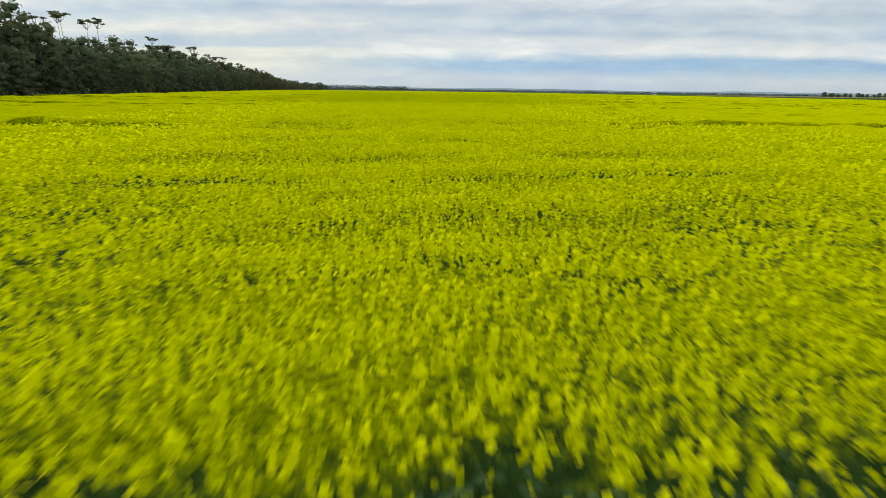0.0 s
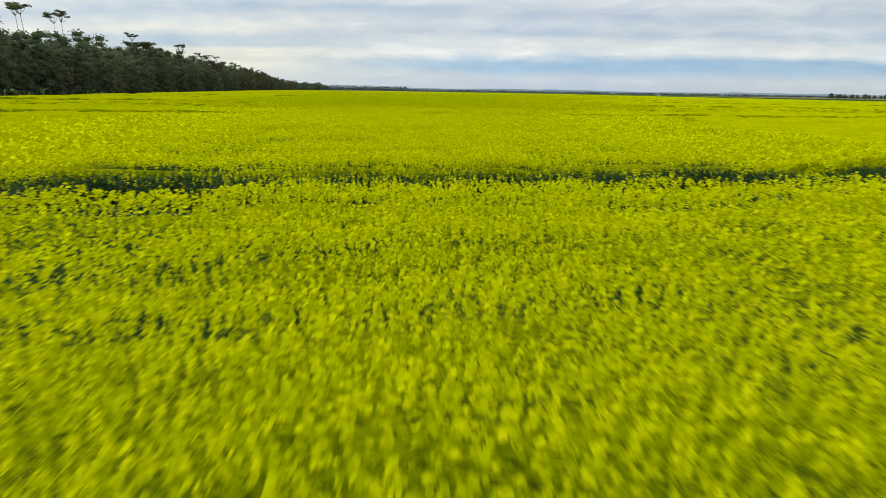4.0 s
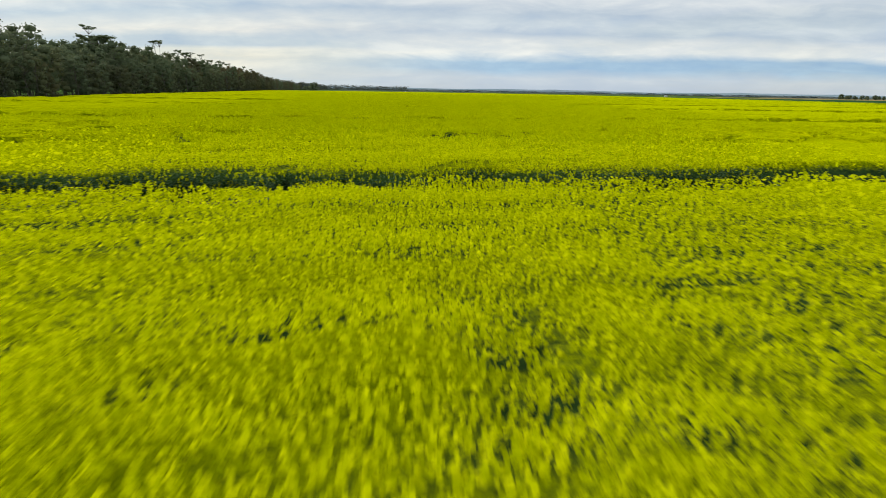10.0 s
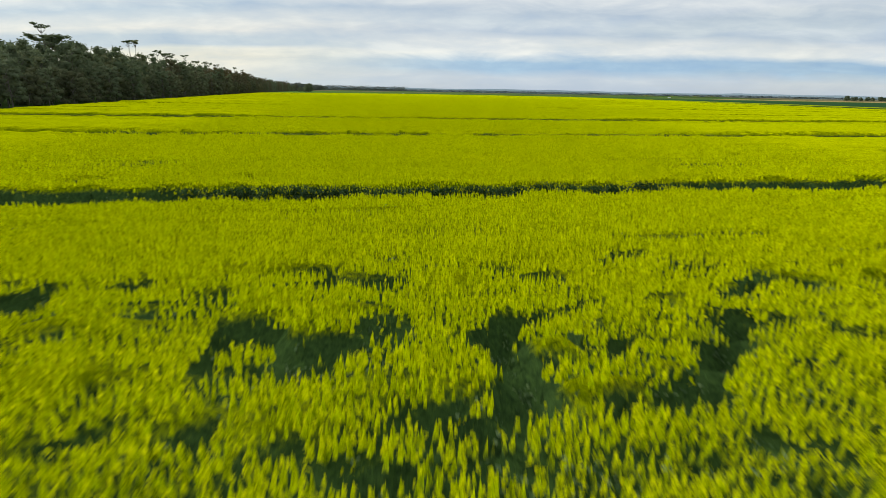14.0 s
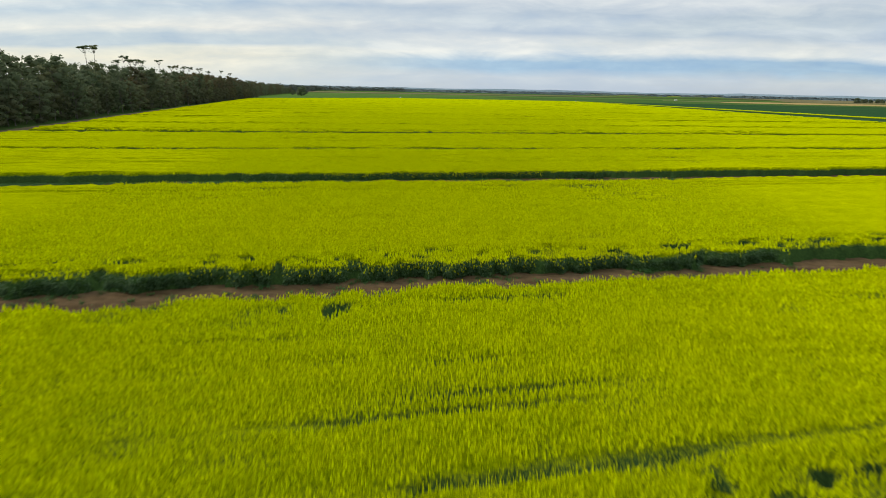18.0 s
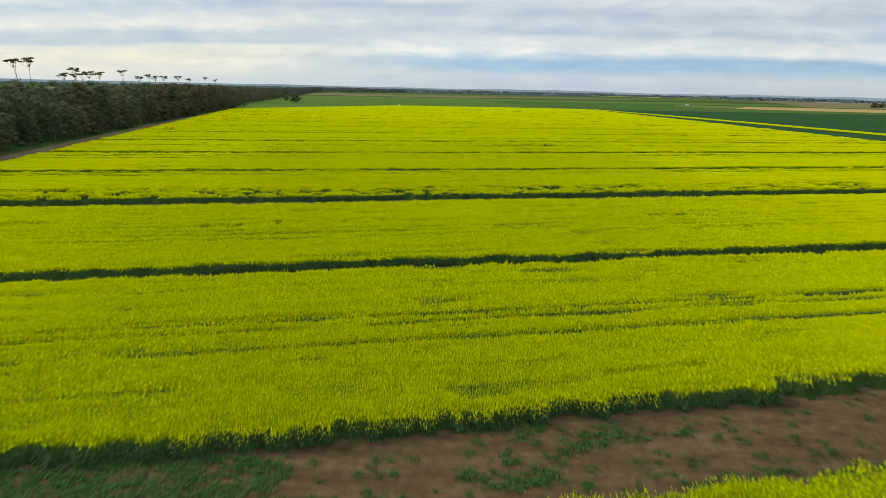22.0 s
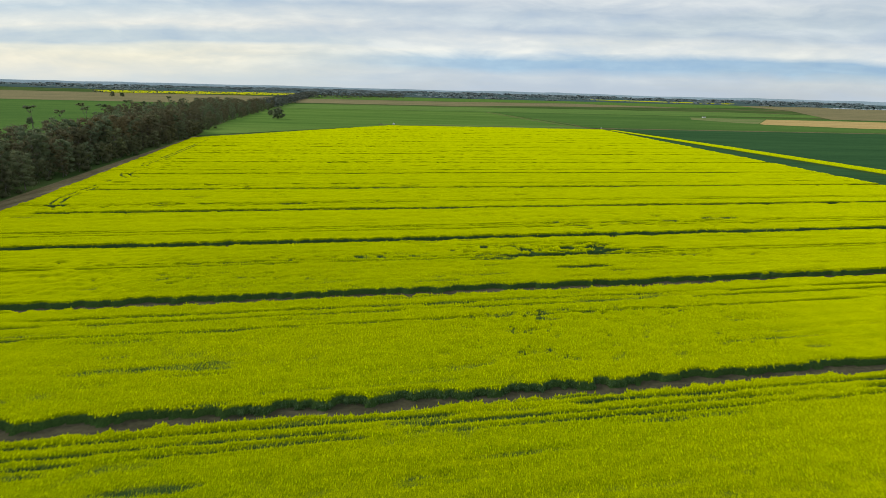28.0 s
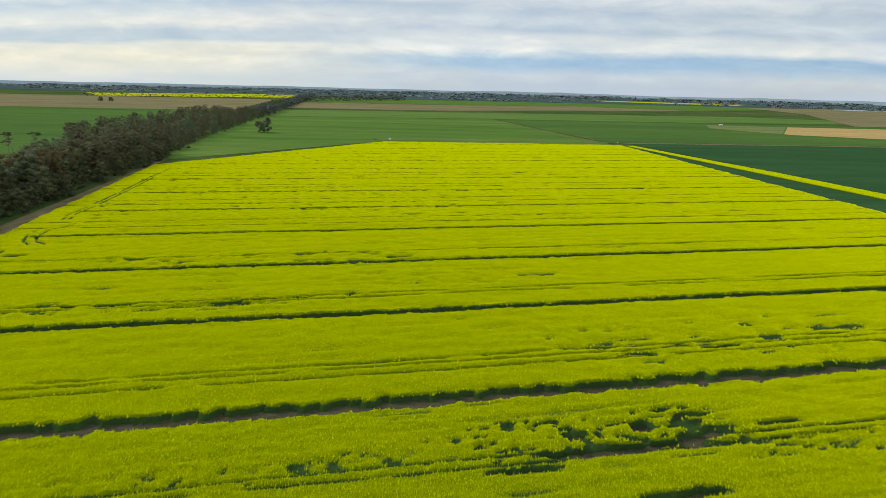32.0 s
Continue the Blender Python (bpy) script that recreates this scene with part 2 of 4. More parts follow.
# horizon trees: pale blue-grey leaf colour stands in for haze
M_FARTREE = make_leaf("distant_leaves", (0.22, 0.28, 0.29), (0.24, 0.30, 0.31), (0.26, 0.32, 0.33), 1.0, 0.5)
M_SCRUB = make_leaf("scrub_leaves", (0.118, 0.130, 0.064), (0.140, 0.150, 0.076), (0.168, 0.174, 0.09), 0.9, 0.5)
M_BARK = make_field("gum_bark", [(0.3, (0.10, 0.085, 0.07)), (0.7, (0.30, 0.27, 0.23))], 1.5, (3, 3, 0.4), 0.0)
M_SOIL = make_field("red_brown_soil", [(0.3, (0.095, 0.046, 0.020)), (0.5, (0.145, 0.074, 0.033)), (0.72, (0.21, 0.118, 0.060))], 0.8, (0.5, 1.4, 1), fine=(0.7, 1.15), bump=0.06)
M_SOIL_BROWN = make_field("brown_soil", [(0.3, (0.090, 0.059, 0.029)), (0.5, (0.132, 0.086, 0.044)), (0.72, (0.178, 0.119, 0.066))], 0.6, (0.4, 1.4, 1), fine=(0.7, 1.15), bump=0.06)
M_SOIL_GREY = make_field("grey_brown_soil", [(0.3, (0.052, 0.050, 0.030)), (0.5, (0.078, 0.071, 0.042)), (0.72, (0.115, 0.100, 0.062))], 0.35, (0.35, 1.4, 1), fine=(0.7, 1.15), bump=0.06)
M_TRACK = make_field("dirt_track", [(0.3, (0.14, 0.115, 0.058)), (0.7, (0.25, 0.20, 0.11))], 0.25, (1.6, 0.3, 1), bump=0.03)
M_GRASS = make_field("rough_pasture", [(0.3, (0.045, 0.085, 0.022)), (0.5, (0.075, 0.12, 0.035)), (0.7, (0.14, 0.13, 0.06))], 0.006, (1, 1, 1))
M_WHEAT = make_field("young_wheat", [(0.30, (0.078, 0.152, 0.032)), (0.5, (0.108, 0.195, 0.040)), (0.70, (0.155, 0.24, 0.054))], 0.012, (0.25, 1.8, 1))
M_WHEAT_DARK = make_field("dense_wheat", [(0.3, (0.034, 0.086, 0.034)), (0.7, (0.050, 0.116, 0.042))], 0.02, (0.2, 2.0, 1))
M_WHEAT_MID = make_field("mid_wheat", [(0.3, (0.066, 0.135, 0.034)), (0.7, (0.108, 0.19, 0.045))], 0.01, (0.25, 1.8, 1))
M_WHEAT_PALE = make_field("pale_wheat", [(0.3, (0.10, 0.19, 0.044)), (0.7, (0.155, 0.235, 0.06))], 0.01, (0.25, 1.8, 1))
M_STUBBLE = make_field("cut_stubble", [(0.3, (0.42, 0.29, 0.11)), (0.7, (0.56, 0.40, 0.17))], 0.02, (0.2, 1.8, 1))
M_DRY = make_field("dry_pasture", [(0.3, (0.17, 0.16, 0.08)), (0.7, (0.28, 0.23, 0.12))], 0.012, (0.3, 1.5, 1))
M_FRINGE = make_field("yellowing_wheat", [(0.3, (0.13, 0.20, 0.06)), (0.7, (0.24, 0.24, 0.10))], 0.02, (0.3, 1.8, 1))
# far ground tinted blue-green in place of haze before the horizon
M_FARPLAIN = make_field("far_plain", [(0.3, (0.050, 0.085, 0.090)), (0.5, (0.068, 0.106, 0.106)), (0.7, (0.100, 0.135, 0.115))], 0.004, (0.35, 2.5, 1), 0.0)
# haze over the far ridge is painted in as blue-grey
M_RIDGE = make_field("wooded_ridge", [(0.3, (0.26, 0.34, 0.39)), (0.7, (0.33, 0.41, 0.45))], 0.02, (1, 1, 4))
M_WHITE = make_field("white_paint", [(0.3, (0.62, 0.62, 0.58)), (0.7, (0.80, 0.80, 0.77))], 0.8, (1, 1, 1))
M_STEEL = make_field("dull_steel", [(0.3, (0.18, 0.18, 0.18)), (0.7, (0.30, 0.29, 0.27))], 2.0, (1, 1, 1))
M_LAKE = material("lake_water", 0.08, 0.5)[0]
M_LAKE.node_tree.nodes["Principled BSDF"].inputs["Base Color"].default_value = (0.05, 0.07, 0.09, 1)
M_FARYEL = make_field("distant_canola", [(0.3, (0.42, 0.44, 0.008)), (0.7, (0.62, 0.60, 0.01))], 0.02, (0.3, 1.5, 1))


# ---- mesh helpers ----
def fw(u, v):
    """Field coordinates (along the rows, across the rows) to the world's x and y."""
    return u * CT - v * ST, u * ST + v * CT


def to_field(x, y):
    return x * CT + y * ST, -x * ST + y * CT


def mesh_from(name, verts, faces, mat, smooth=False, normals=None):
    """A mesh from arrays: verts (n, 3), faces (m, 3) or (m, 4)."""
    verts, faces = np.asarray(verts, np.float32), np.asarray(faces, np.int32)
    if normals is not None:              # wind each face to the side of its soft normal
        p = verts[faces]
        gn = np.cross(p[:, 1] - p[:, 0], p[:, 2] - p[:, 0])
        back = (gn * np.asarray(normals, np.float32)[faces].mean(1)).sum(1) < 0
        faces[back] = faces[back][:, ::-1]
    me = bpy.data.meshes.new(name)
    me.vertices.add(len(verts))
    me.vertices.foreach_set("co", verts.ravel())
    k = faces.shape[1]
    me.loops.add(faces.size)
    me.loops.foreach_set("vertex_index", faces.ravel())
    me.polygons.add(len(faces))
    me.polygons.foreach_set("loop_start", np.arange(0, faces.size, k, dtype=np.int32))
    me.update(calc_edges=True)
    if smooth:
        me.polygons.foreach_set("use_smooth", np.ones(len(faces), bool))
    me.materials.append(mat)
    if normals is not None:
        me.polygons.foreach_set("use_smooth", np.ones(len(faces), bool))
        me.normals_split_custom_set_from_vertices(np.asarray(normals, np.float32))
    return me


def part(name, me, parent, label=""):
    ob = new(name, me)
    ob.parent = parent
    if label:
        ob["label"] = label
    return ob


def hash01(i, j, seed):
    h = (i.astype(np.int64) * 374761393 + j.astype(np.int64) * 668265263 + seed * 974634777) & 0x7FFFFFFF
    h = ((h ^ (h >> 13)) * 1274126177) & 0x7FFFFFFF
    return ((h ^ (h >> 16)) & 0xFFFF) / 65535.0


def vnoise(a, b, seed=0):
    """Smooth value noise in 0..1."""
    a, b = np.broadcast_arrays(np.asarray(a, float), np.asarray(b, float))
    i, j = np.floor(a), np.floor(b)
    f, g = a - i, b - j
    f, g = f * f * (3 - 2 * f), g * g * (3 - 2 * g)
    i, j = i.astype(np.int64), j.astype(np.int64)
    return (hash01(i, j, seed) * (1 - f) + hash01(i + 1, j, seed) * f) * (1 - g) + (hash01(i, j + 1, seed) * (1 - f) + hash01(i + 1, j + 1, seed) * f) * g


def step(a, b, x):
    t = np.clip((x - a) / (b - a), 0, 1)
    return t * t * (3 - 2 * t)


# ---- the plan of the canola field, in field coordinates ----
LEFT = -46.0
# bare sprayer lanes, 36 m apart: (near edge, far edge, lane starts at u)
WIDTHS = (3.5, 3.7, 3.6, 4.7, 7.7, 2.8, 5.9, 3.1, 3.7, 3.2, 2.3, 2.1, 1.7, 1.3, 1.2, 0.9, 0.8, 0.7, 0.7, 0.6, 0.6)
LANES = [(-6.5, 2.05, -80)] + [(29.35 + 35.81 * k, 29.35 + 35.81 * k + w, (-80 if k < 10 else -36 if k < 16 else -60 + 6 * k)) for k, w in enumerate(WIDTHS)]
# thin wheel furrows
FURROWS = [111.2, 112.4, 114.1, 115.7, 166.6, 167.9, 169.4, 190.5, 193.8, 195.5, 221.7, 224.2, 226.2, 274.9, 276.4, 278.2, 304.5, 308.9, 311.3, 336.7, 338.3,
           362.3, 364.7, 366.4, 398.0, 400.2, 434.0, 470.0, 478.0, 506.0, 514.0, 542.0, 549.0, 578.0, 586.0, 622.0, 655.0, 690.0]
# ragged, thin-sown zones: u0, u1, v0, v1, share of holes
THIN = [(-46, 110, 77, 91, 0.35), (-46, 110, 104.6, 108.5, 0.12), (-46, 110, 141.0, 144.4, 0.36), (-30, 24, 133.2, 136.4, 0.20), (56, 102, 288, 306, 0.14), (-8, 26, 323, 335, 0.16), (-46, 60, 45, 46.6, 0.2), (-46, 60, 54, 57, 0.22), (-46, 140, 250, 259, 0.36), (66, 106, 336.5, 346, 0.36), (104, 130, 332, 337, 0.25), (8, 36, 326, 331, 0.22),
        (-46, 160, 229, 231, 0.1), (90, 160, 359, 376, 0.17), (-46, 60, 395, 402, 0.26), (-10, 70, 424, 436, 0.24), (74, 120, 405, 410, 0.22), (-20, 60, 338, 342, 0.2), (-46, 60, 30, 33.5, 0.3),
        (20, 60, 118, 120.5, 0.28), (-30, 220, 470, 760, 0.07)]


# wheel tracks where the sprayer swings along the headland and into a lane
SWINGS = [[(-29, 390.6), (-33.8, 393.9), (-38, 402), (-39.4, 411), (-37.6, 430), (-36.2, 446)], [(-28, 393.5), (-32.3, 396.5), (-35.8, 403), (-37, 411), (-35.3, 430)],
          [(-32.7, 451), (-35.8, 455), (-37.8, 461), (-38, 467)], [(-28.5, 451), (-32.2, 454.5), (-34.7, 460.5), (-34.6, 467), (-30, 474.5)],
          [(-36.6, 483), (-38.3, 490), (-36.9, 502), (-36.2, 519), (-35.6, 541), (-35.3, 572), (-33.6, 605)], [(-34.9, 483), (-36, 492), (-34.9, 505), (-34.2, 520), (-33.6, 545), (-33.4, 574)],
          [(-35, 515.5), (-31.7, 508.5), (-28, 506.2), (-21.5, 506.6)]]
SCRAPES = [(88, 337.6, 13, 0.9), (100, 338.8, 5, 1.0), (73, 335.2, 5, 0.7), (113, 340.0, 4, 0.6), (90, 328.0, 6.5, 0.9), (-30.8, 439.6, 3.5, 0.9), (-27, 495, 4, 0.5), (82, 341.5, 2.5, 0.9),
           (92, 342.0, 2.0, 1.4), (101, 343.6, 2.5, 0.8), (-22, 606, 5, 0.6), (-14, 622, 6, 0.5), (103, 363, 4, 0.5), (112, 365.5, 3, 0.5), (120, 364, 4, 0.5)]


def right_edge(v):
    return 271.7 + (v - 469.7) * 0.095


def far_edge(u):
    return np.where(u < 95, 622 + (u + 44) * 1.045, 767 - (u - 95) * 0.093)


def lane_mask(u, v):
    g = np.zeros(np.broadcast(u, v).shape)
    for k, (a, b, u0) in enumerate(LANES):
        near = (v > a - 3) & (v < b + 3)
        if not near.any():
            continue
        uu, vv = np.broadcast_arrays(u, v)
        uu, vv = uu[near], vv[near]
        amp = min(1.0, (b - a) / 3)
        wob = amp * (0.9 * (vnoise(uu / 2.2, k, 11) - 0.5) + 0.8 * (vnoise(uu / 0.7, k, 12) - 0.5))
        wob2 = amp * (1.1 * (vnoise(uu / 1.9, k, 13) - 0.5) + 1.0 * (vnoise(uu / 0.6, k, 14) - 0.5))
        m = step(a + wob - 0.25, a + wob + 0.15, vv) * (1 - step(b + wob2 - 0.25, b + wob2 + 0.2, vv)) * step(u0 - 1, u0 + 1, uu)
        g[near] = np.maximum(g[near], m)
    return g


def canopy_height(u, v):
    """Height of the plant tops (below 0 where bare), for arrays u and v."""
    u, v = np.broadcast_arrays(np.asarray(u, float), np.asarray(v, float))
    z = 1.16 + 0.16 * (vnoise(u / 3.1, v / 1.7, 1) - 0.5) + 0.16 * (vnoise(u / 1.1, v / 0.8, 2) - 0.5) + 0.1 * (vnoise(u / 19, v / 9, 3) - 0.5) + 0.1 * (vnoise(u / 4, v / 0.62, 4) - 0.5) + 0.15 * (vnoise(u / 17, v / 1.25, 8) - 0.5)
    # uneven sowing leaves thin dark dashes along the rows
    z = z - 0.25 * step(0.74, 0.86, vnoise(u / 12, v / 0.6, 9)) * step(0.2, 0.5, vnoise(u / 40, v / 11, 10)) * (v > 92) * (v < 470)
    share = np.full(u.shape, 0.0)
    for u0, u1, v0, v1, s in THIN:
        w = step(u0 - 6, u0 + 6, u) * (1 - step(u1 - 6, u1 + 6, u)) * step(v0 - 0.8, v0 + 0.8, v) * (1 - step(v1 - 0.8, v1 + 0.8, v))
        share = np.maximum(share, s * w)
    z = z + np.where(share > 0.03, 0.34 * (vnoise(u / 1.3, v / 1.0, 15) - 0.45), 0)       # the thin stand grows in humps
    tiny = (v < 150) | ((v > 280) & (v < 312))
    h = np.where(tiny, 0.6 * vnoise(u / 0.95, v / 0.6, 5) + 0.4 * vnoise(u / 0.5, v / 0.4, 6), 0)
    h = np.where(tiny, h, np.where(v < 350, 0.62 * vnoise(u / 1.6, v / 0.9, 5) + 0.38 * vnoise(u / 0.7, v / 0.55, 6), 0.7 * vnoise(u / 7, v / 0.9, 5) + 0.3 * vnoise(u / 2, v / 0.8, 6)))
    h2 = vnoise(u / 11, v / 2.6, 7)
    lim = np.where(share < 0.01, 2.0, 0.88 - 0.80 * share)
    hole = step(lim - 0.05, lim + 0.06, h + np.where(v < 200, 0.18, 0.3) * (h2 - 0.5))
    z = z - hole * np.where(share > 0.25, 0.95, 0.55)
    for k, vc in enumerate(FURROWS):
        d = v - vc - 0.35 * (vnoise(u / 14, k, 21) - 0.5)
        near = np.abs(d) < 0.9
        z = z - np.where(near, (0.46 if vc < 200 else 0.5) * np.exp(-((d / 0.25) ** 2)) * step(0.08, 0.32, vnoise(u / 9, k, 22)), 0)
    # wheel tracks on the headland
    side = u < -18
    if side.any():
        us, vs, dig = u[side], v[side], np.zeros(side.sum())
        for k, line in enumerate(SWINGS):
            d = np.full(us.shape, 9.0)
            for (ua, va), (ub, vb) in zip(line, line[1:]):
                t = np.clip(((us - ua) * (ub - ua) + (vs - va) * (vb - va)) / ((ub - ua) ** 2 + (vb - va) ** 2), 0, 1)
                d = np.minimum(d, np.hypot(us - ua - t * (ub - ua), vs - va - t * (vb - va)))
            dig = np.maximum(dig, 0.75 * np.exp(-((d / 0.42) ** 2)) * step(0.1, 0.35, vnoise(us / 4, vs / 4, 32)))
        z = z.copy()
        z[side] -= dig
    # short bare scrapes: middle, half length, half width
    for k, (uc, vc, lu, lv) in enumerate(SCRAPES):
        d = np.hypot((u - uc) / lu, (v - vc - 0.4 * (vnoise(u / 3, k, 35) - 0.5)) / lv) + 0.5 * (vnoise(u / 1.1, v / 0.7, 36) - 0.5)
        z = z - 1.3 * (1 - step(0.8, 1.05, d))
    z = z * (1 - lane_mask(u, v)) - 0.2 * lane_mask(u, v)
    inside = np.minimum.reduce([u - LEFT - 0.8 * (vnoise(v / 3, 0, 41) - 0.5), right_edge(v) - u - 0.5 * (vnoise(v / 14, 1, 42) - 0.5), far_edge(u) - v])
    e = step(0.0, 0.6, inside)
    return z * e - 0.2 * (1 - e)


def way_x(y):
    """The line over which the canola is seen nearest."""
    return np.interp(y, [0, 30, 70, 300], [0, -1.1, -3.3, -4.0])


def head_weight(x, y):
    """How much of the canopy's top stands as single plants here (1 near the way, 0 far off)."""
    d = np.abs(x - way_x(y))
    return (1 - step(5, 19, d)) * (1 - step(88, 101, y))


def grid_sheet(name, us, vs, mat):
    U, V = np.meshgrid(us, vs)
    X, Y = fw(U, V)
    Z = canopy_height(U, V)
    D = np.abs(X - way_x(Y))
    tops = 0.17 * (1 - step(24, 38, D)) * (1 - step(190, 215, Y)) + 0.13 * (1 - step(36, 75, D)) * step(190, 215, Y) * (1 - step(335, 370, Y))
    Z = Z - (0.34 * head_weight(X, Y) + tops * step(88, 101, Y)) * step(0.35, 0.95, Z)
    n, m = len(vs), len(us)
    idx = np.arange(n * m).reshape(n, m)
    F = np.stack([idx[:-1, :-1], idx[:-1, 1:], idx[1:, 1:], idx[1:, :-1]], -1).reshape(-1, 4)
    low = Z.ravel()[F].max(1) < -0.05
    return mesh_from(name, np.stack([X, Y, Z], -1).reshape(-1, 3), F[~low], mat, smooth=True)


def spaced(a, b, d):
    return np.linspace(a, b, max(2, int(round((b - a) / d)) + 1))


def canola_columns():
    return np.unique(np.concatenate([spaced(-46.8, -22, 0.6), spaced(-22, 95, 0.6), spaced(95, 145, 1.1), spaced(145, 225, 2.6), spaced(225, 304, 1.5)]))


def canola_rows():
    vs = [spaced(-12, 270, 0.5), spaced(270, 320, 0.7), spaced(320, 350, 0.45), spaced(350, 500, 0.9), spaced(500, 640, 1.2), spaced(640, 772, 1.6)]
    for a, b, _ in LANES:
        if a > 270:
            vs.append(np.array([a - 0.6, a - 0.25, a + 0.1, (a + b) / 2, b, b + 0.3, b + 0.7]))
    for f in FURROWS:
        if f > 270:
            vs.append(np.array([f - 0.5, f - 0.2, f, f + 0.2, f + 0.5]))
    return np.unique(np.concatenate(vs).round(2))


def petal_heads(rng, count, petals, high, wide=0.034):
    """Template flower heads: small tilted petals round a raceme. Returns verts (count, 4*petals, 3)."""
    V = np.zeros((count, petals, 4, 3))
    for c in range(count):
        for p in range(petals):
            q = Euler((rng.uniform(-0.8, 0.8), rng.uniform(-0.8, 0.8), rng.uniform(0, 6.3))).to_matrix()
            s = rng.uniform(0.8, 1.25) * wide
            a = rng.uniform(0, 6.28)
            r = rng.uniform(0.3, 1.5) * wide * (1.15 - 0.6 * p / petals)
            o = Vector((r * math.cos(a), r * math.sin(a), high * (p / petals - 0.5) + rng.uniform(-0.02, 0.02)))
            for k, (dx, dy) in enumerate(((-1, -0.8), (1, -0.7), (0.8, 0.9), (-0.9, 0.8))):
                V[c, p, k] = o + q @ Vector((dx * s, dy * s, 0))
    return V.reshape(count, petals * 4, 3)


def jittered(x0, x1, y0, y1, density, rng):
    """Evenly strewn places: a loose grid with every point shaken."""
    d = 1 / math.sqrt(density)
    gx, gy = np.meshgrid(np.arange(x0, x1, d), np.arange(y0, y1, d))
    gx = gx + 0.5 * d * (np.arange(len(gx)) % 2)[:, None]
    return (gx + rng.uniform(-0.48, 0.48, gx.shape) * d).ravel(), (gy + rng.uniform(-0.48, 0.48, gy.shape) * d).ravel()


def scatter_heads(name, x0, x1, y0, y1, density, petals, size, high, seed, parent, inner=0.0, wide=0.034):
    """Flower heads over a strip beside the way (x from the way), as one mesh."""
    rng = np.random.default_rng(seed)
    d, y = jittered(x0, x1, y0, y1, density, rng)
    x = way_x(y) + d
    keep = (np.abs(d) >= inner) & (rng.random(len(d)) > step(66, 94, y))
    x, y = x[keep], y[keep]
    u, v = to_field(x, y)
    z = canopy_height(u, v)
    ok = z > 0.55 + 0.5 * rng.random(len(z)) ** 2
    x, y, z = x[ok], y[ok], z[ok]
    tpl = petal_heads(rng, 12, petals, high, wide)
    k = rng.integers(0, 12, len(x))
    s = size * rng.uniform(0.75, 1.3, len(x))
    a = rng.uniform(0, 6.28, len(x))
    ca, sa = np.cos(a), np.sin(a)
    T = tpl[k] * s[:, None, None]
    P = np.empty_like(T)
    P[..., 0] = T[..., 0] * ca[:, None] - T[..., 1] * sa[:, None] + x[:, None]
    P[..., 1] = T[..., 0] * sa[:, None] + T[..., 1] * ca[:, None] + y[:, None]
    P[..., 2] = T[..., 2] + (z + rng.uniform(-0.12, 0.09, len(x)))[:, None]
    V = P.reshape(-1, 3)
    F = np.arange(len(V)).reshape(-1, 4)
    return part(name, mesh_from(name, V, F, M_FLOWER), parent, "bright yellow canola flower heads")


def scatter_spikes(name, inner, wide, y0, y1, density, radius, rise, deep, seed, parent):
    """Upright plant tops as slim three-sided spikes between two distances from the way, as one mesh."""
    rng = np.random.default_rng(seed)
    off, y = jittered(-wide, wide, y0 - 10, y1 + 10, density, rng)
    n = len(y)
    x = way_x(y) + off
    u, v = to_field(x, y)
    z = canopy_height(u, v)
    d = np.abs(off)
    thin = (1 - step(0.72 * wide, wide, d)) * step(0.72 * inner - 0.1, inner, d) * step(y0 - 10, y0 + 10, y) * (1 - step(y1 - 10, y1 + 10, y))
    ok = (z > 0.5 + 0.3 * rng.random(n)) & (rng.random(n) < thin)
    x, y, z = x[ok], y[ok], z[ok]
    n = len(x)
    r = radius * rng.uniform(0.7, 1.3, n)
    a = rng.uniform(0, 6.28, n)
    V, N = np.empty((n, 4, 3)), np.empty((n, 4, 3))
    for k in range(3):
        V[:, k, 0], V[:, k, 1] = x + r * np.cos(a + k * 2.094), y + r * np.sin(a + k * 2.094)
        V[:, k, 2] = z - deep
        N[:, k] = np.stack([0.45 * np.cos(a + k * 2.094), 0.45 * np.sin(a + k * 2.094), 0 * a + 1.0], -1)
    V[:, 3, 0], V[:, 3, 1] = x + rng.uniform(-0.5, 0.5, n) * r, y + rng.uniform(-0.5, 0.5, n) * r
    V[:, 3, 2] = z + rise * rng.uniform(0.2, 1.2, n)
    N[:, 3] = (0, 0, 1)
    N /= np.linalg.norm(N, axis=2, keepdims=True)
    base = 4 * np.arange(n)[:, None]
    F = np.concatenate([base + np.array(t) for t in ((0, 1, 3), (1, 2, 3), (2, 0, 3))])
    return part(name, mesh_from(name, V.reshape(-1, 3), F, M_TOPS, normals=N.reshape(-1, 3)), parent, "yellow-tipped canola plant tops")


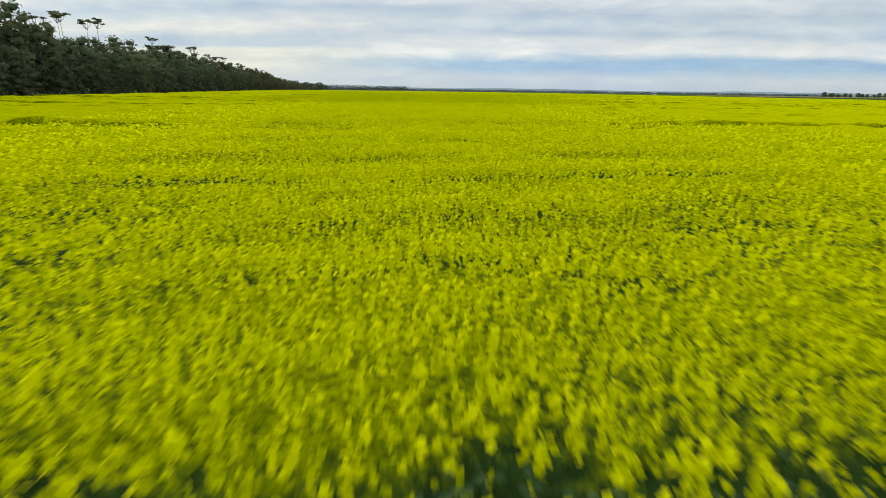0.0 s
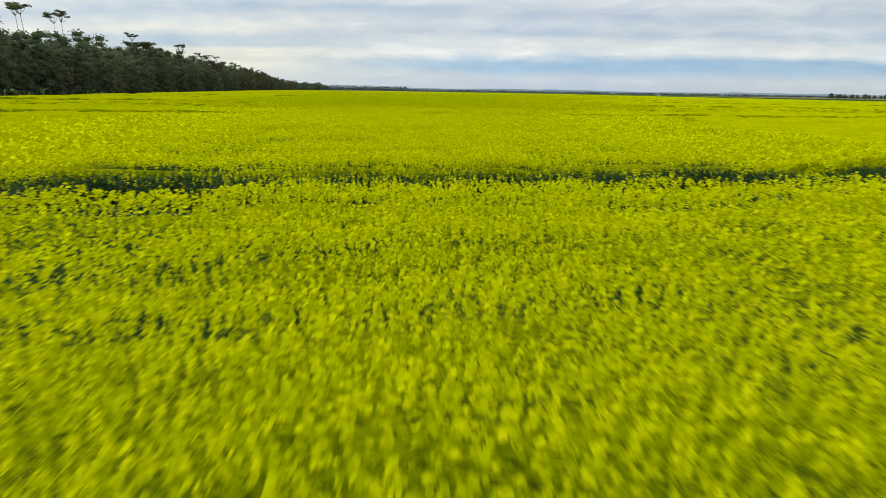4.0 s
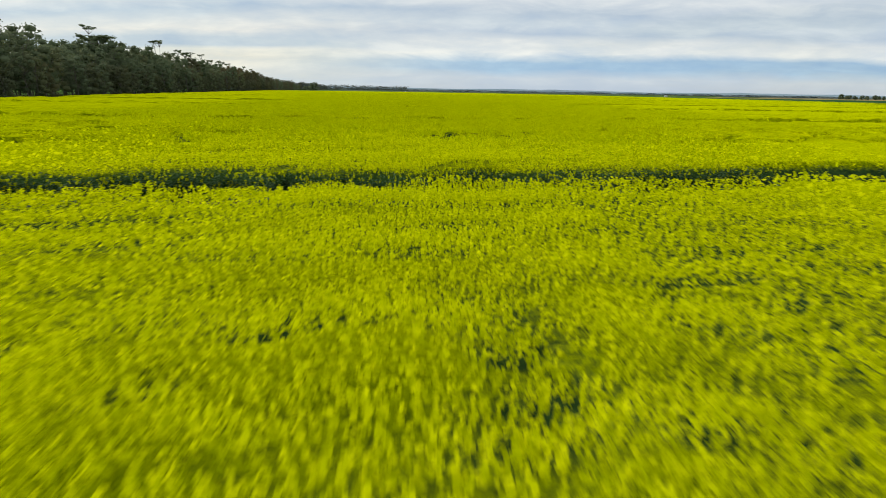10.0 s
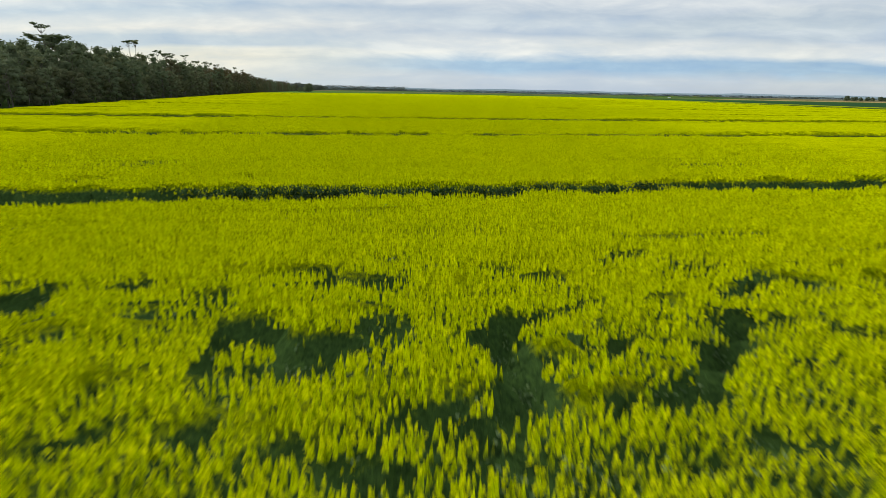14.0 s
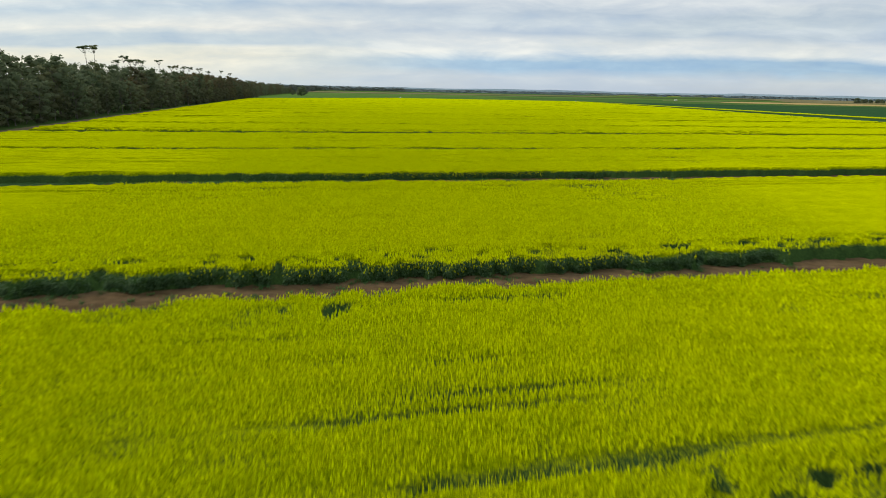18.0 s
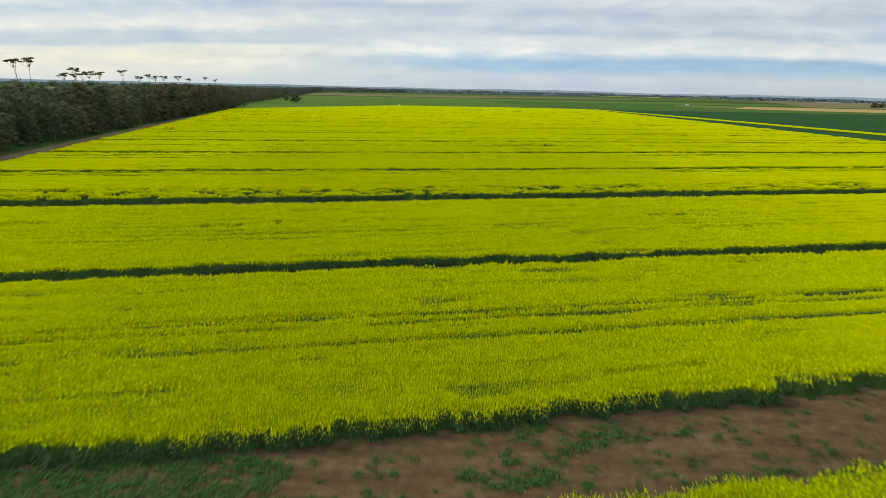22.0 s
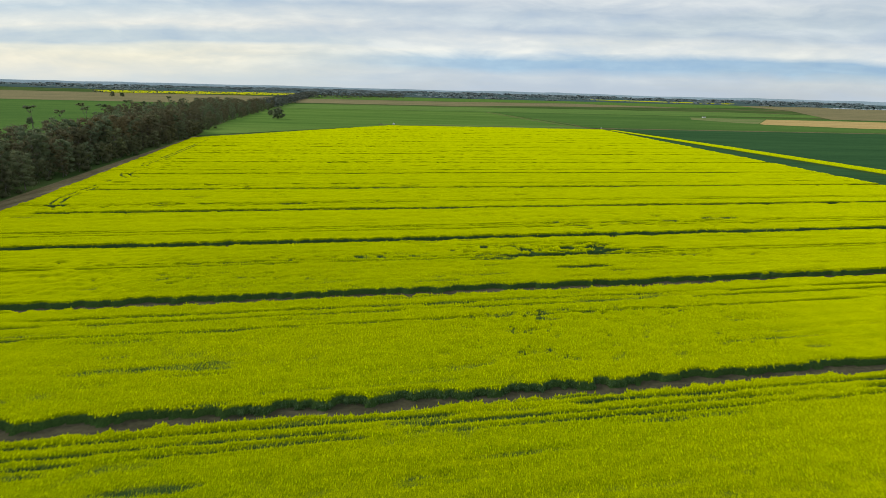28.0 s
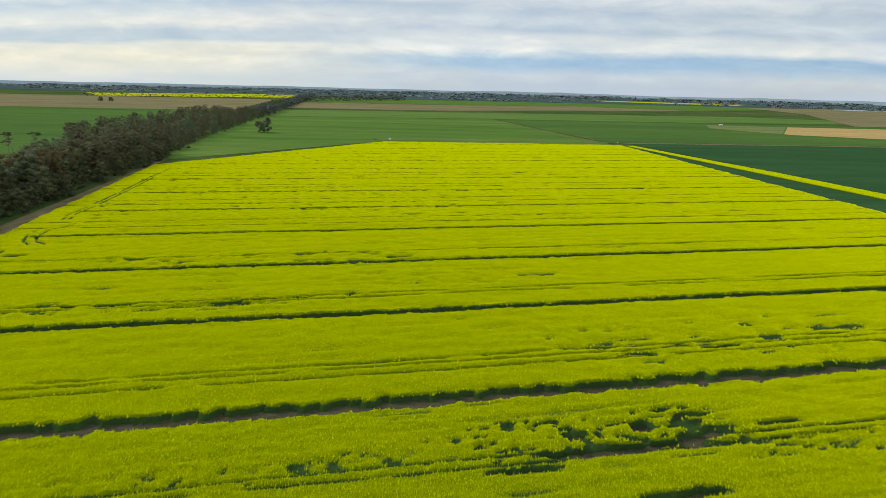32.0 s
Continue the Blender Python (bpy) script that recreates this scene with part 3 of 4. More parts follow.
def leaf_plants(name, x, y, h, leaves, size, mat, parent, seed, label):
    """Leafy stalks standing on the ground at x, y with heights h, as one mesh."""
    rng = np.random.default_rng(seed)
    n = len(x)
    lz = rng.random((n, leaves))
    a = rng.uniform(0, 6.28, (n, leaves))
    tilt = rng.uniform(-0.5, 0.9, (n, leaves))
    s = size * rng.uniform(0.6, 1.4, (n, leaves)) * (1.15 - 0.5 * lz)
    dx, dy = np.cos(a), np.sin(a)
    ox, oy = x[:, None] + 0.03 * dx, y[:, None] + 0.03 * dy
    oz = h[:, None] * (0.06 + 0.9 * lz)
    out, up = s * np.cos(tilt), s * np.sin(tilt)
    w = 0.32 * s
    V = np.empty((n, leaves, 4, 3))
    V[:, :, 0] = np.stack([ox, oy, oz], -1)
    V[:, :, 1] = np.stack([ox + dx * out * 0.55 - dy * w, oy + dy * out * 0.55 + dx * w, oz + up * 0.6], -1)
    V[:, :, 2] = np.stack([ox + dx * out, oy + dy * out, oz + up * 0.75 - 0.15 * s], -1)
    V[:, :, 3] = np.stack([ox + dx * out * 0.55 + dy * w, oy + dy * out * 0.55 - dx * w, oz + up * 0.6], -1)
    V = V.reshape(-1, 3)
    return part(name, mesh_from(name, V, np.arange(len(V)).reshape(-1, 4), mat), parent, label)


# ---- the ground and the fields round ----
def flat_patch(name, pts, z, mat, label, cat, field=True):
    """A level patch of ground or low crop with the given corners."""
    bm = bmesh.new()
    bm.faces.new([bm.verts.new((*(fw(*p) if field else p), z)) for p in pts])
    bmesh.ops.triangulate(bm, faces=bm.faces[:])
    me = bpy.data.meshes.new(name)
    bm.to_mesh(me)
    bm.free()
    me.materials.append(mat)
    return tagged(new(name, me), label, cat, kind="structure")


def ribbon(name, pts, half, z, label):
    """A winding track of even width along pts."""
    pts = [Vector((*fw(*p), z)) for p in pts]
    fine = []
    for i in range(len(pts) - 1):
        a, b, c, d = pts[max(i - 1, 0)], pts[i], pts[i + 1], pts[min(i + 2, len(pts) - 1)]
        for k in range(8):
            t = k / 8
            fine.append(0.5 * (2 * b + (c - a) * t + (2 * a - 5 * b + 4 * c - d) * t * t + (3 * b - a - 3 * c + d) * t ** 3))
    fine.append(pts[-1])
    bm = bmesh.new()
    rows = []
    for i, p in enumerate(fine):
        d = (fine[min(i + 1, len(fine) - 1)] - fine[max(i - 1, 0)]).normalized()
        w = half * (0.8 + 0.4 * math.sin(i * 1.7) ** 2)
        rows.append((bm.verts.new(p + Vector((-d.y, d.x, 0)) * w), bm.verts.new(p - Vector((-d.y, d.x, 0)) * w)))
    for (a, b), (c, d) in zip(rows, rows[1:]):
        bm.faces.new((a, b, d, c))
    me = bpy.data.meshes.new(name)
    bm.to_mesh(me)
    bm.free()
    me.materials.append(M_TRACK)
    return tagged(new(name, me), label, "track", kind="structure")


def build_ground():
    flat_patch("ground", [(-4900, -1500), (4900, -1500), (4900, 4900), (-4900, 4900)], 0.0, M_GRASS, "flat green and tan pasture reaching the horizon", "ground", field=False)
    flat_patch("field_soil_near", [(LEFT - 1, -14), (226, -14), (233, 62), (LEFT - 1, 62)], 0.02, M_SOIL, "bare red-brown soil under the canola crop", "soil")
    flat_patch("field_soil_middle", [(LEFT - 1, 62), (233, 62), (244, 190), (LEFT - 1, 190)], 0.02, M_SOIL_BROWN, "bare brown soil under the canola crop", "soil")
    flat_patch("field_soil_far", [(LEFT - 1, 190), (244, 190), (302, 790), (90, 775), (LEFT - 1, 628)], 0.02, M_SOIL_GREY, "bare grey-brown soil under the canola crop", "soil")
    flat_patch("dirt_track", [(-55, -40), (LEFT - 0.5, -40), (LEFT - 0.5, 640), (-46.5, 660), (-49, 640), (-50, 580), (-53, 500), (-55, 420)], 0.03, M_TRACK, "pale bare dirt track between crop and trees", "track")
    flat_patch("headland_track", [(84, 770), (95, 768), (285, 750), (296, 757), (95, 776)], 0.05, M_TRACK, "narrow brown dirt headland beyond the canola", "track")
    # wheat beyond the canola
    flat_patch("wheat_field_beyond", [(-52, 645), (-54, 1150), (297, 1150), (297, 757), (95, 777)], 0.16, M_WHEAT, "even green young wheat beyond the canola", "wheat field")
    flat_patch("wheat_field_middle", [(300.5, 780), (345, 778), (900, 730), (1900, 560), (1900, 800), (872, 1080), (620, 1125), (300.5, 1150)], 0.16, M_WHEAT_MID, "mid-green wheat beyond the brown headland line", "wheat field")
    flat_patch("wheat_field_pale", [(-44, 1155), (-44, 1380), (900, 1372), (1150, 1180), (640, 1130), (297, 1156)], 0.2, M_WHEAT_PALE, "bright green young wheat field", "wheat field")
    flat_patch("dry_paddock", [(-40, 1450), (-36, 1830), (340, 1820), (760, 1930), (1000, 1700), (490, 1533), (275, 1450)], 0.2, M_DRY, "dry tan pasture paddock", "paddock")
    flat_patch("wheat_field_far", [(-36, 1840), (0, 2400), (1750, 2250), (1400, 1900), (1005, 1705), (760, 1940), (340, 1830)], 0.3, M_WHEAT, "distant green wheat field", "wheat field")
    flat_patch("verge_strip", [(right_edge(-40) + 1, -40), (301, -40), (300.5, 580), (303, 748), (right_edge(745) + 1, 745), (right_edge(350) + 1, 350)], 0.1, M_WHEAT_DARK, "dark green grass strip beside the canola", "grass strip")
    flat_patch("wheat_field_side", [(316.5, -40), (1900, -40), (1900, 480), (900, 715), (345, 768), (318, 768)], 0.25, M_WHEAT_DARK, "dark green dense wheat beside the canola", "wheat field")
    flat_patch("headland_line", [(318, 769), (345, 769), (900, 716), (1900, 482), (1900, 494), (900, 725), (345, 777), (300.5, 778)], 0.2, M_TRACK, "narrow brown bare line between wheat fields", "track")
    flat_patch("stubble_field", [(596, 905), (594, 893), (677, 840), (900, 770), (1700, 560), (1700, 800), (872, 1019), (720, 1043)], 0.3, M_STUBBLE, "tan cut stubble field", "stubble field")
    flat_patch("dry_paddock_side", [(880, 1085), (1900, 810), (3400, 600), (3400, 2100), (2100, 2170), (1500, 2160), (1250, 1600)], 0.35, M_DRY, "dry brown pasture paddock", "paddock")
    flat_patch("stubble_fringe", [(560, 1000), (585, 915), (597, 908), (718, 1043), (607, 1075)], 0.28, M_FRINGE, "thin yellowing wheat fading into stubble", "wheat field")
    flat_patch("far_plain", [(-4700, 2480), (-1700, 2500), (0, 2430), (1500, 2480), (4700, 2450), (4700, 4850), (-4700, 4850)], 0.5, M_FARPLAIN, "wooded plain near the horizon, haze in its dull blue-green colour", "plain", field=False)
    # worn wheel tracks through the wheat
    ribbon("farm_track", [(301, 772), (294, 800), (288, 845), (285, 920), (287, 1010), (289, 1140)], 1.5, 0.24, "pale worn farm track through green wheat")
    ribbon("farm_track", [(298, 800), (306, 850), (300, 930), (289, 1020)], 1.0, 0.245, "pale worn farm track through green wheat")
    ribbon("farm_track", [(301, 772), (270, 781), (200, 786), (110, 789), (88, 790)], 1.6, 0.24, "pale worn farm track along the wheat's edge")
    flat_patch("wheat_field_left", [(-108, 80), (-108, 1300), (-900, 1480), (-1600, 450)], 0.2, M_WHEAT_MID, "green young wheat beyond the tree belt", "wheat field")
    flat_patch("dry_paddock_left", [(-108, 1310), (-100, 2040), (-1700, 2150), (-1600, 1420)], 0.25, M_DRY, "dry tan stubble paddock beyond the tree belt", "paddock")
    flat_patch("distant_canola_left", [(-60, 2250), (-83, 2850), (-730, 2420), (-570, 2060)], 0.9, M_FARYEL, "distant bright yellow canola field", "canola field")
    flat_patch("distant_canola_right", [(1230, 2740), (1270, 2960), (1880, 2640), (1660, 2410)], 0.9, M_FARYEL, "distant yellow canola field", "canola field")
    flat_patch("lake", [(1800, 2000), (2600, 1900), (3200, 2500), (1990, 2420)], 0.4, M_LAKE, "pale still lake near the horizon", "lake")


build_ground()

# ---- trees ----
def tube(bm, pts, radii, sides=6):
    """A tapered limb along pts, added to bm."""
    rings = []
    for i, (p, r) in enumerate(zip(pts, radii)):
        d = (Vector(pts[min(i + 1, len(pts) - 1)]) - Vector(pts[max(i - 1, 0)])).normalized()
        q = d.to_track_quat("Z", "Y")
        rings.append([bm.verts.new(Vector(p) + q @ Vector((r * math.cos(k * 6.2832 / sides), r * math.sin(k * 6.2832 / sides), 0))) for k in range(sides)])
    for a, b in zip(rings, rings[1:]):
        for k in range(sides):
            bm.faces.new((a[k], a[(k + 1) % sides], b[(k + 1) % sides], b[k]))
    bm.faces.new(rings[-1])


def lump_template():
    """A small quad ball: a cube cut 2 by 2 and blown round."""
    V, F = [], []
    for ax in range(3):
        for sgn in (-1, 1):
            o = len(V)
            for i in range(3):
                for j in range(3):
                    p = [0.0, 0.0, 0.0]
                    p[ax], p[(ax + 1) % 3], p[(ax + 2) % 3] = sgn, i - 1, j - 1
                    V.append(tuple(Vector(p).normalized()))
            for i in range(2):
                for j in range(2):
                    F.append([o + 3 * i + j, o + 3 * i + 3 + j, o + 3 * i + 4 + j, o + 3 * i + 1 + j])
    return np.array(V), np.array(F)


LUMP_V, LUMP_F = lump_template()


def leaf_clumps(rng, centres, radii, per, size, core=0.8, mid=None):
    """Tufts round the centres: an uneven leafy core and loose leaf sprays round it. Returns verts, quads and soft normals."""
    V, N, F = [], [], []
    off = 0
    for c, r in zip(centres, radii):
        ph = [rng.uniform(0, 6.28) for _ in range(3)]
        bumpy = 1 + 0.16 * np.sin(3.1 * LUMP_V[:, 0] + ph[0]) * np.cos(3.7 * LUMP_V[:, 1] + ph[1]) + 0.12 * np.sin(5.3 * LUMP_V[:, 2] + 4.1 * LUMP_V[:, 0] + ph[2])
        P = LUMP_V * (core * r * bumpy)[:, None] * np.array([1, 1, 0.72]) + np.array(tuple(c))
        n = LUMP_V + np.array([0, 0, 0.25])
        V.append(P)
        N.append(n / np.linalg.norm(n, axis=1, keepdims=True))
        F.append(LUMP_F + off)
        off += len(P)
        Q, M = [], []
        for _ in range(per):
            d = Vector((rng.gauss(0, 1), rng.gauss(0, 1), rng.gauss(0, 0.8) + 0.15)).normalized()
            o = Vector(c) + Vector((d.x, d.y, d.z * 0.72)) * r * rng.uniform(0.62, 1.12)
            q = d.to_track_quat("Z", "Y").to_matrix() @ Euler((rng.uniform(-1.0, 1.0), rng.uniform(-1.0, 1.0), rng.uniform(0, 6.3))).to_matrix()
            s = size * rng.uniform(0.6, 1.5)
            nn = (d + Vector((rng.uniform(-0.25, 0.25), rng.uniform(-0.25, 0.25), 0.25))).normalized()
            for dx, dy in ((-1, -0.6), (0.9, -0.75), (1.1, 0.6), (-0.8, 0.8)):
                Q.append(tuple(o + q @ Vector((dx * s, dy * s, rng.uniform(-0.2, 0.2) * s))))
                M.append(tuple(nn))
        V.append(np.array(Q))
        N.append(np.array(M))
        F.append(off + np.arange(len(Q)).reshape(-1, 4))
        off += len(Q)
    V, F, N = np.concatenate(V), np.concatenate(F), np.concatenate(N)
    if mid is not None:                  # blend with the outline of the whole crown
        d = V - np.array(mid)
        d /= np.linalg.norm(d, axis=1, keepdims=True) + 1e-6
        N = 0.6 * N + 0.4 * d + np.array([0, 0, 0.25])
        N /= np.linalg.norm(N, axis=1, keepdims=True)
    return V, F, N


def make_gum(seed, height, crown_low, spread, clumps, per, leaf, umbrella=False, stems=1, mat=None):
    """A gum tree at the origin: trunk with limbs, crown of leaf tufts."""
    rng = random.Random(seed)
    root = new("gum_tree")
    bm = bmesh.new()
    centres, radii = [], []
    for st in range(stems):
        lean = Vector((rng.uniform(-0.09, 0.09), rng.uniform(-0.09, 0.09), 1))
        base = Vector((rng.uniform(-0.5, 0.5) * (stems - 1), rng.uniform(-0.5, 0.5) * (stems - 1), -0.1))
        top = height * (0.86 if umbrella else 0.72)
        pts = [base + lean * (top * k / 5) + Vector((rng.uniform(-0.25, 0.25), rng.uniform(-0.25, 0.25), 0)) * (k > 0) for k in range(6)]
        r0 = height * (0.0075 if umbrella else 0.015)
        tube(bm, pts, [r0 * (1 - 0.15 * k) for k in range(6)], 6)
        n = clumps // stems
        for c in range(n):
            a = c * 2.4 + rng.uniform(-0.5, 0.5)
            if umbrella:
                h = height * rng.uniform(0.90, 1.0)
                r = spread * math.sqrt(rng.random()) * 0.95
            else:
                f = (c + 0.5) / n
                h = height * (crown_low + (0.97 - crown_low) * f)
                r = spread * (0.45 + 0.55 * rng.random()) * math.sqrt(max(0.08, 1 - (f * 1.05 - 0.25) ** 2))
            end = Vector((base.x + lean.x * h + r * math.cos(a), base.y + lean.y * h + r * math.sin(a), h))
            k = 5 if umbrella else min(5, max(2, int((h / top) * 5) - 1))
            if c % 2 == 0 or umbrella:
                mid = pts[k].lerp(end, 0.5) + Vector((0, 0, -0.2))
                tube(bm, [pts[k], mid, end], [r0 * 0.4, r0 * 0.26, r0 * 0.1], 4)
            centres.append(end)
            radii.append(spread * (rng.uniform(0.30, 0.46) if umbrella else rng.uniform(0.27, 0.48)))
    me = bpy.data.meshes.new("trunk")
    bm.to_mesh(me)
    bm.free()
    me.materials.append(M_BARK)
    part("trunk", me, root, "pale grey gum trunk and limbs")
    V, F, NN = leaf_clumps(rng, centres, radii, per, leaf, 0.6 if umbrella else 0.6, None if umbrella else (0, 0, height * 0.4))
    if umbrella:
        V[:, 2] = height * 0.95 + (V[:, 2] - height * 0.95) * 0.55
    part("crown", mesh_from("crown", V, F, mat or M_GUM, normals=NN), root, "dull olive-green leaf tufts")
    return root


def build_trees():
    rng = random.Random(5)
    green = [make_gum(10 + k, 16.0, 0.14, 4.1, 24, 40, 0.20) for k in range(4)]
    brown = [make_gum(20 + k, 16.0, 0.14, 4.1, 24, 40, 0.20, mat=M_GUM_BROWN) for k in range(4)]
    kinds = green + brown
    scrub = [make_gum(30 + k, 9.0, 0.06, 3.3, 16, 38, 0.19, mat=M_SCRUB) for k in range(3)]
    tall = [make_gum(50 + k, 23.0, 0.6, 2.1, 8, 30, 0.22, umbrella=True, stems=1 + k % 2) for k in range(5)]
    wide = make_gum(70, 20.0, 0.6, 4.6, 12, 34, 0.26, umbrella=True, stems=3)
    tagged(wide, "spreading gum with an open umbrella crown above the belt", "tree", "tall gums")
    for o in kinds + scrub:
        tagged(o, "olive-green gum tree in a dense shelter belt", "tree", "shelter belt")
    for o in scrub:
        tagged(o, "low dark scrubby gum at the belt's edge", "tree", "shelter belt")
    for o in tall:
        tagged(o, "tall slender gum with a flat umbrella crown", "tree", "tall gums")
    lone = [make_gum(90 + k, 11.0, 0.12, 5.2, 30, 36, 0.26, mat=M_GUM) for k in range(2)]
    used = set()

    def plant(src, u, v, h, full, turn=None):
        s = h / full
        m = pose(*fw(u, v), 0, 0, 0, rng.uniform(0, 360) if turn is None else turn)
        if src not in used:
            used.add(src)
            src.matrix_world = m
            src.scale = (s * rng.uniform(0.9, 1.15), s * rng.uniform(0.9, 1.15), s)
            return src
        ob = copy_thing(src, m)
        k = rng.uniform(0.9, 1.2)
        ob.scale = (s * k, s * k, s)
        return ob

    EDGE_V, EDGE_U = [400, 510, 580, 640, 780, 1030, 1150], [2.5, 4.5, 8, 9, 5, 16, 20]     # how the belt's edge wanders
    bulk = []
    v = 30.0
    while v < 1150:
        stepv = 5.4 if v < 700 else 9.0
        rows = (-62, -68.5, -76, -85) if v < 600 else (-60, -69, -78, -88, -100) if v < 720 else (-60, -72, -86, -102, -120, -138)
        for r in rows:
            if rng.random() > (0.88 if v < 600 else 0.72):
                continue
            edge = r > -64
            h = np.interp(v, [0, 150, 175, 220, 300, 700, 900], [16.5, 17.0, 15, 16.8, 17.8, 17.6, 15.5]) * (rng.uniform(0.55, 0.8) if edge else rng.uniform(0.74, 1.06))
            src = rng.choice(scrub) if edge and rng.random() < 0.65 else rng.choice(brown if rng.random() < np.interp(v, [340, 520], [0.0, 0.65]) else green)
            full = 9.0 if src in scrub else 16.0
            spot = (r + rng.uniform(-2.4, 2.4) + float(np.interp(v, EDGE_V, EDGE_U)), v + rng.uniform(-2, 2))
            h = float(h) * (0.74 if src in scrub else 1.0)
            if 90 < v < 680 and (r > -70 and rng.random() < 0.86 or r == -76 and rng.random() < 0.3):
                plant(src, *spot, h, full)
            else:
                bulk.append((src, *spot, h / full))
        v += stepv
    belt = tagged(new("shelter_belt"), "dense belt of olive-brown gums behind the front trees", "woods", kind="stuff")
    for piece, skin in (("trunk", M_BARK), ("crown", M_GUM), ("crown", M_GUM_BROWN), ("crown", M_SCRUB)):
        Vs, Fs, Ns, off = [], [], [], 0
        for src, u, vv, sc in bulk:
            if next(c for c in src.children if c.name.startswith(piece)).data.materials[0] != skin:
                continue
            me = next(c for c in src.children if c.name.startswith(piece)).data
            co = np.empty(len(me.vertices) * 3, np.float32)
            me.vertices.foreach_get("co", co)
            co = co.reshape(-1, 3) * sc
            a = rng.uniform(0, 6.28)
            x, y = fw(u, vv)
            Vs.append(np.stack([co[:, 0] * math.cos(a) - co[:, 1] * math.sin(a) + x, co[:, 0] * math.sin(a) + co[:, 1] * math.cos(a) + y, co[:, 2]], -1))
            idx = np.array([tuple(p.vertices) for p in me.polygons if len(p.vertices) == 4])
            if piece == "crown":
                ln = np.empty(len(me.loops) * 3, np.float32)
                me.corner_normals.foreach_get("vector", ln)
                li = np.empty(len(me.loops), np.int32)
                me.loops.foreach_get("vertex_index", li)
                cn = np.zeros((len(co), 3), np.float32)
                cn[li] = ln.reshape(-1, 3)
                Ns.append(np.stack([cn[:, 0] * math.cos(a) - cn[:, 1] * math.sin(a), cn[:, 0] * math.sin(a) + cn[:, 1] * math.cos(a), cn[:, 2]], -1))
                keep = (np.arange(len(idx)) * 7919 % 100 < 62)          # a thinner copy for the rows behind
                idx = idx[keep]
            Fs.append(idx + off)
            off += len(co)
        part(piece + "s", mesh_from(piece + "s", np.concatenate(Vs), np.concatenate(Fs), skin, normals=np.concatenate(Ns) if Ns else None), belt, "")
    # tall gums that rise over the belt
    for u, v, h in [(-75, 180, 20.5), (-75.1, 196.7, 23.6), (-77, 206, 25.0), (-69, 207.5, 22.8), (-78, 226, 24.4), (-70.7, 282.2, 23.6), (-78.1, 384.6, 24.8), (-79, 391, 25.4), (-67.6, 408.3, 20.3), (-80, 420, 20.6), (-80, 433, 22.7),
                    (-78, 445, 21.6), (-80, 458, 21.8), (-77.3, 488.6, 23.7), (-76, 512, 20.5), (-74.4, 531.7, 21.3), (-80, 553, 22.3), (-77, 562, 21.5), (-80, 617, 22.2), (-76, 640, 21.0), (-80, 705, 23.0), (-75, 725, 21.4)]:
        plant(rng.choice(tall), u, v, h + (1.6 if v > 380 else 0), 23.0)
    plant(wide, -70, 275, 19.4, 20.0)
    for u, v, h in [(-76, 298, 20.5), (-79, 304, 19.5), (-74, 160, 20.5), (-70, 150, 20)]:
        plant(rng.choice(kinds), u, v, h, 16.0)
    # single trees and small groups in the fields
    for u, v, h in [(-11, 860, 14), (-25, 932, 8), (-20, 990, 9)]:
        o = plant(rng.choice(lone), u, v, h * 0.78, 11.0)
        tagged(o, "lone bushy gum standing in green wheat", "tree", "paddock trees")
    for u, v, h in [(-420, 1640, 12), (-405, 1655, 10), (-160, 810, 7), (-190, 740, 6), (-180, 980, 6)]:
        o = plant(rng.choice(lone), u, v, h * 0.85, 11.0)
        tagged(o, "scattered paddock gum in a green field", "tree", "paddock trees")
    for k in range(16):
        o = plant(rng.choice(lone), 1085 + 20 * k + rng.uniform(-12, 12), 1150 + 8 * k + rng.uniform(-14, 14), rng.uniform(5, 11.5), 11.0)
        tagged(o, "far gum in a loose farm clump", "tree", "farm trees")


build_trees()


def far_woods(name, spots, label, seed, mat):
    """Distant tree lines as one mesh of rough tufted crowns. spots: (u, v, height, width)."""
    rng = np.random.default_rng(seed)
    V, N = [], []
    for u, v, h, w in spots:
        x, y = fw(u, v)
        for _ in range(14):
            a, r = rng.uniform(0, 6.28), w * math.sqrt(rng.random())
            up = rng.uniform(0.1, 0.85)
            c = np.array([x + r * math.cos(a), y + r * math.sin(a), h * up])
            p = rng.normal(0, 1, (4, 3)) * w * rng.uniform(0.20, 0.38) * np.array([1, 1, 0.6])
            p[:, 2] = np.clip(0.7 * p[:, 2] + c[2], -0.2, h) - c[2]
            V.append(c + p)
            n = np.array([0.3 * math.cos(a), 0.3 * math.sin(a), 1.0])
            N.append(np.tile(n / np.linalg.norm(n), (4, 1)))
    V = np.concatenate(V)
    return tagged(new(name, mesh_from(name, V, np.arange(len(V)).reshape(-1, 4), mat, normals=np.concatenate(N))), label, "woods", kind="stuff")


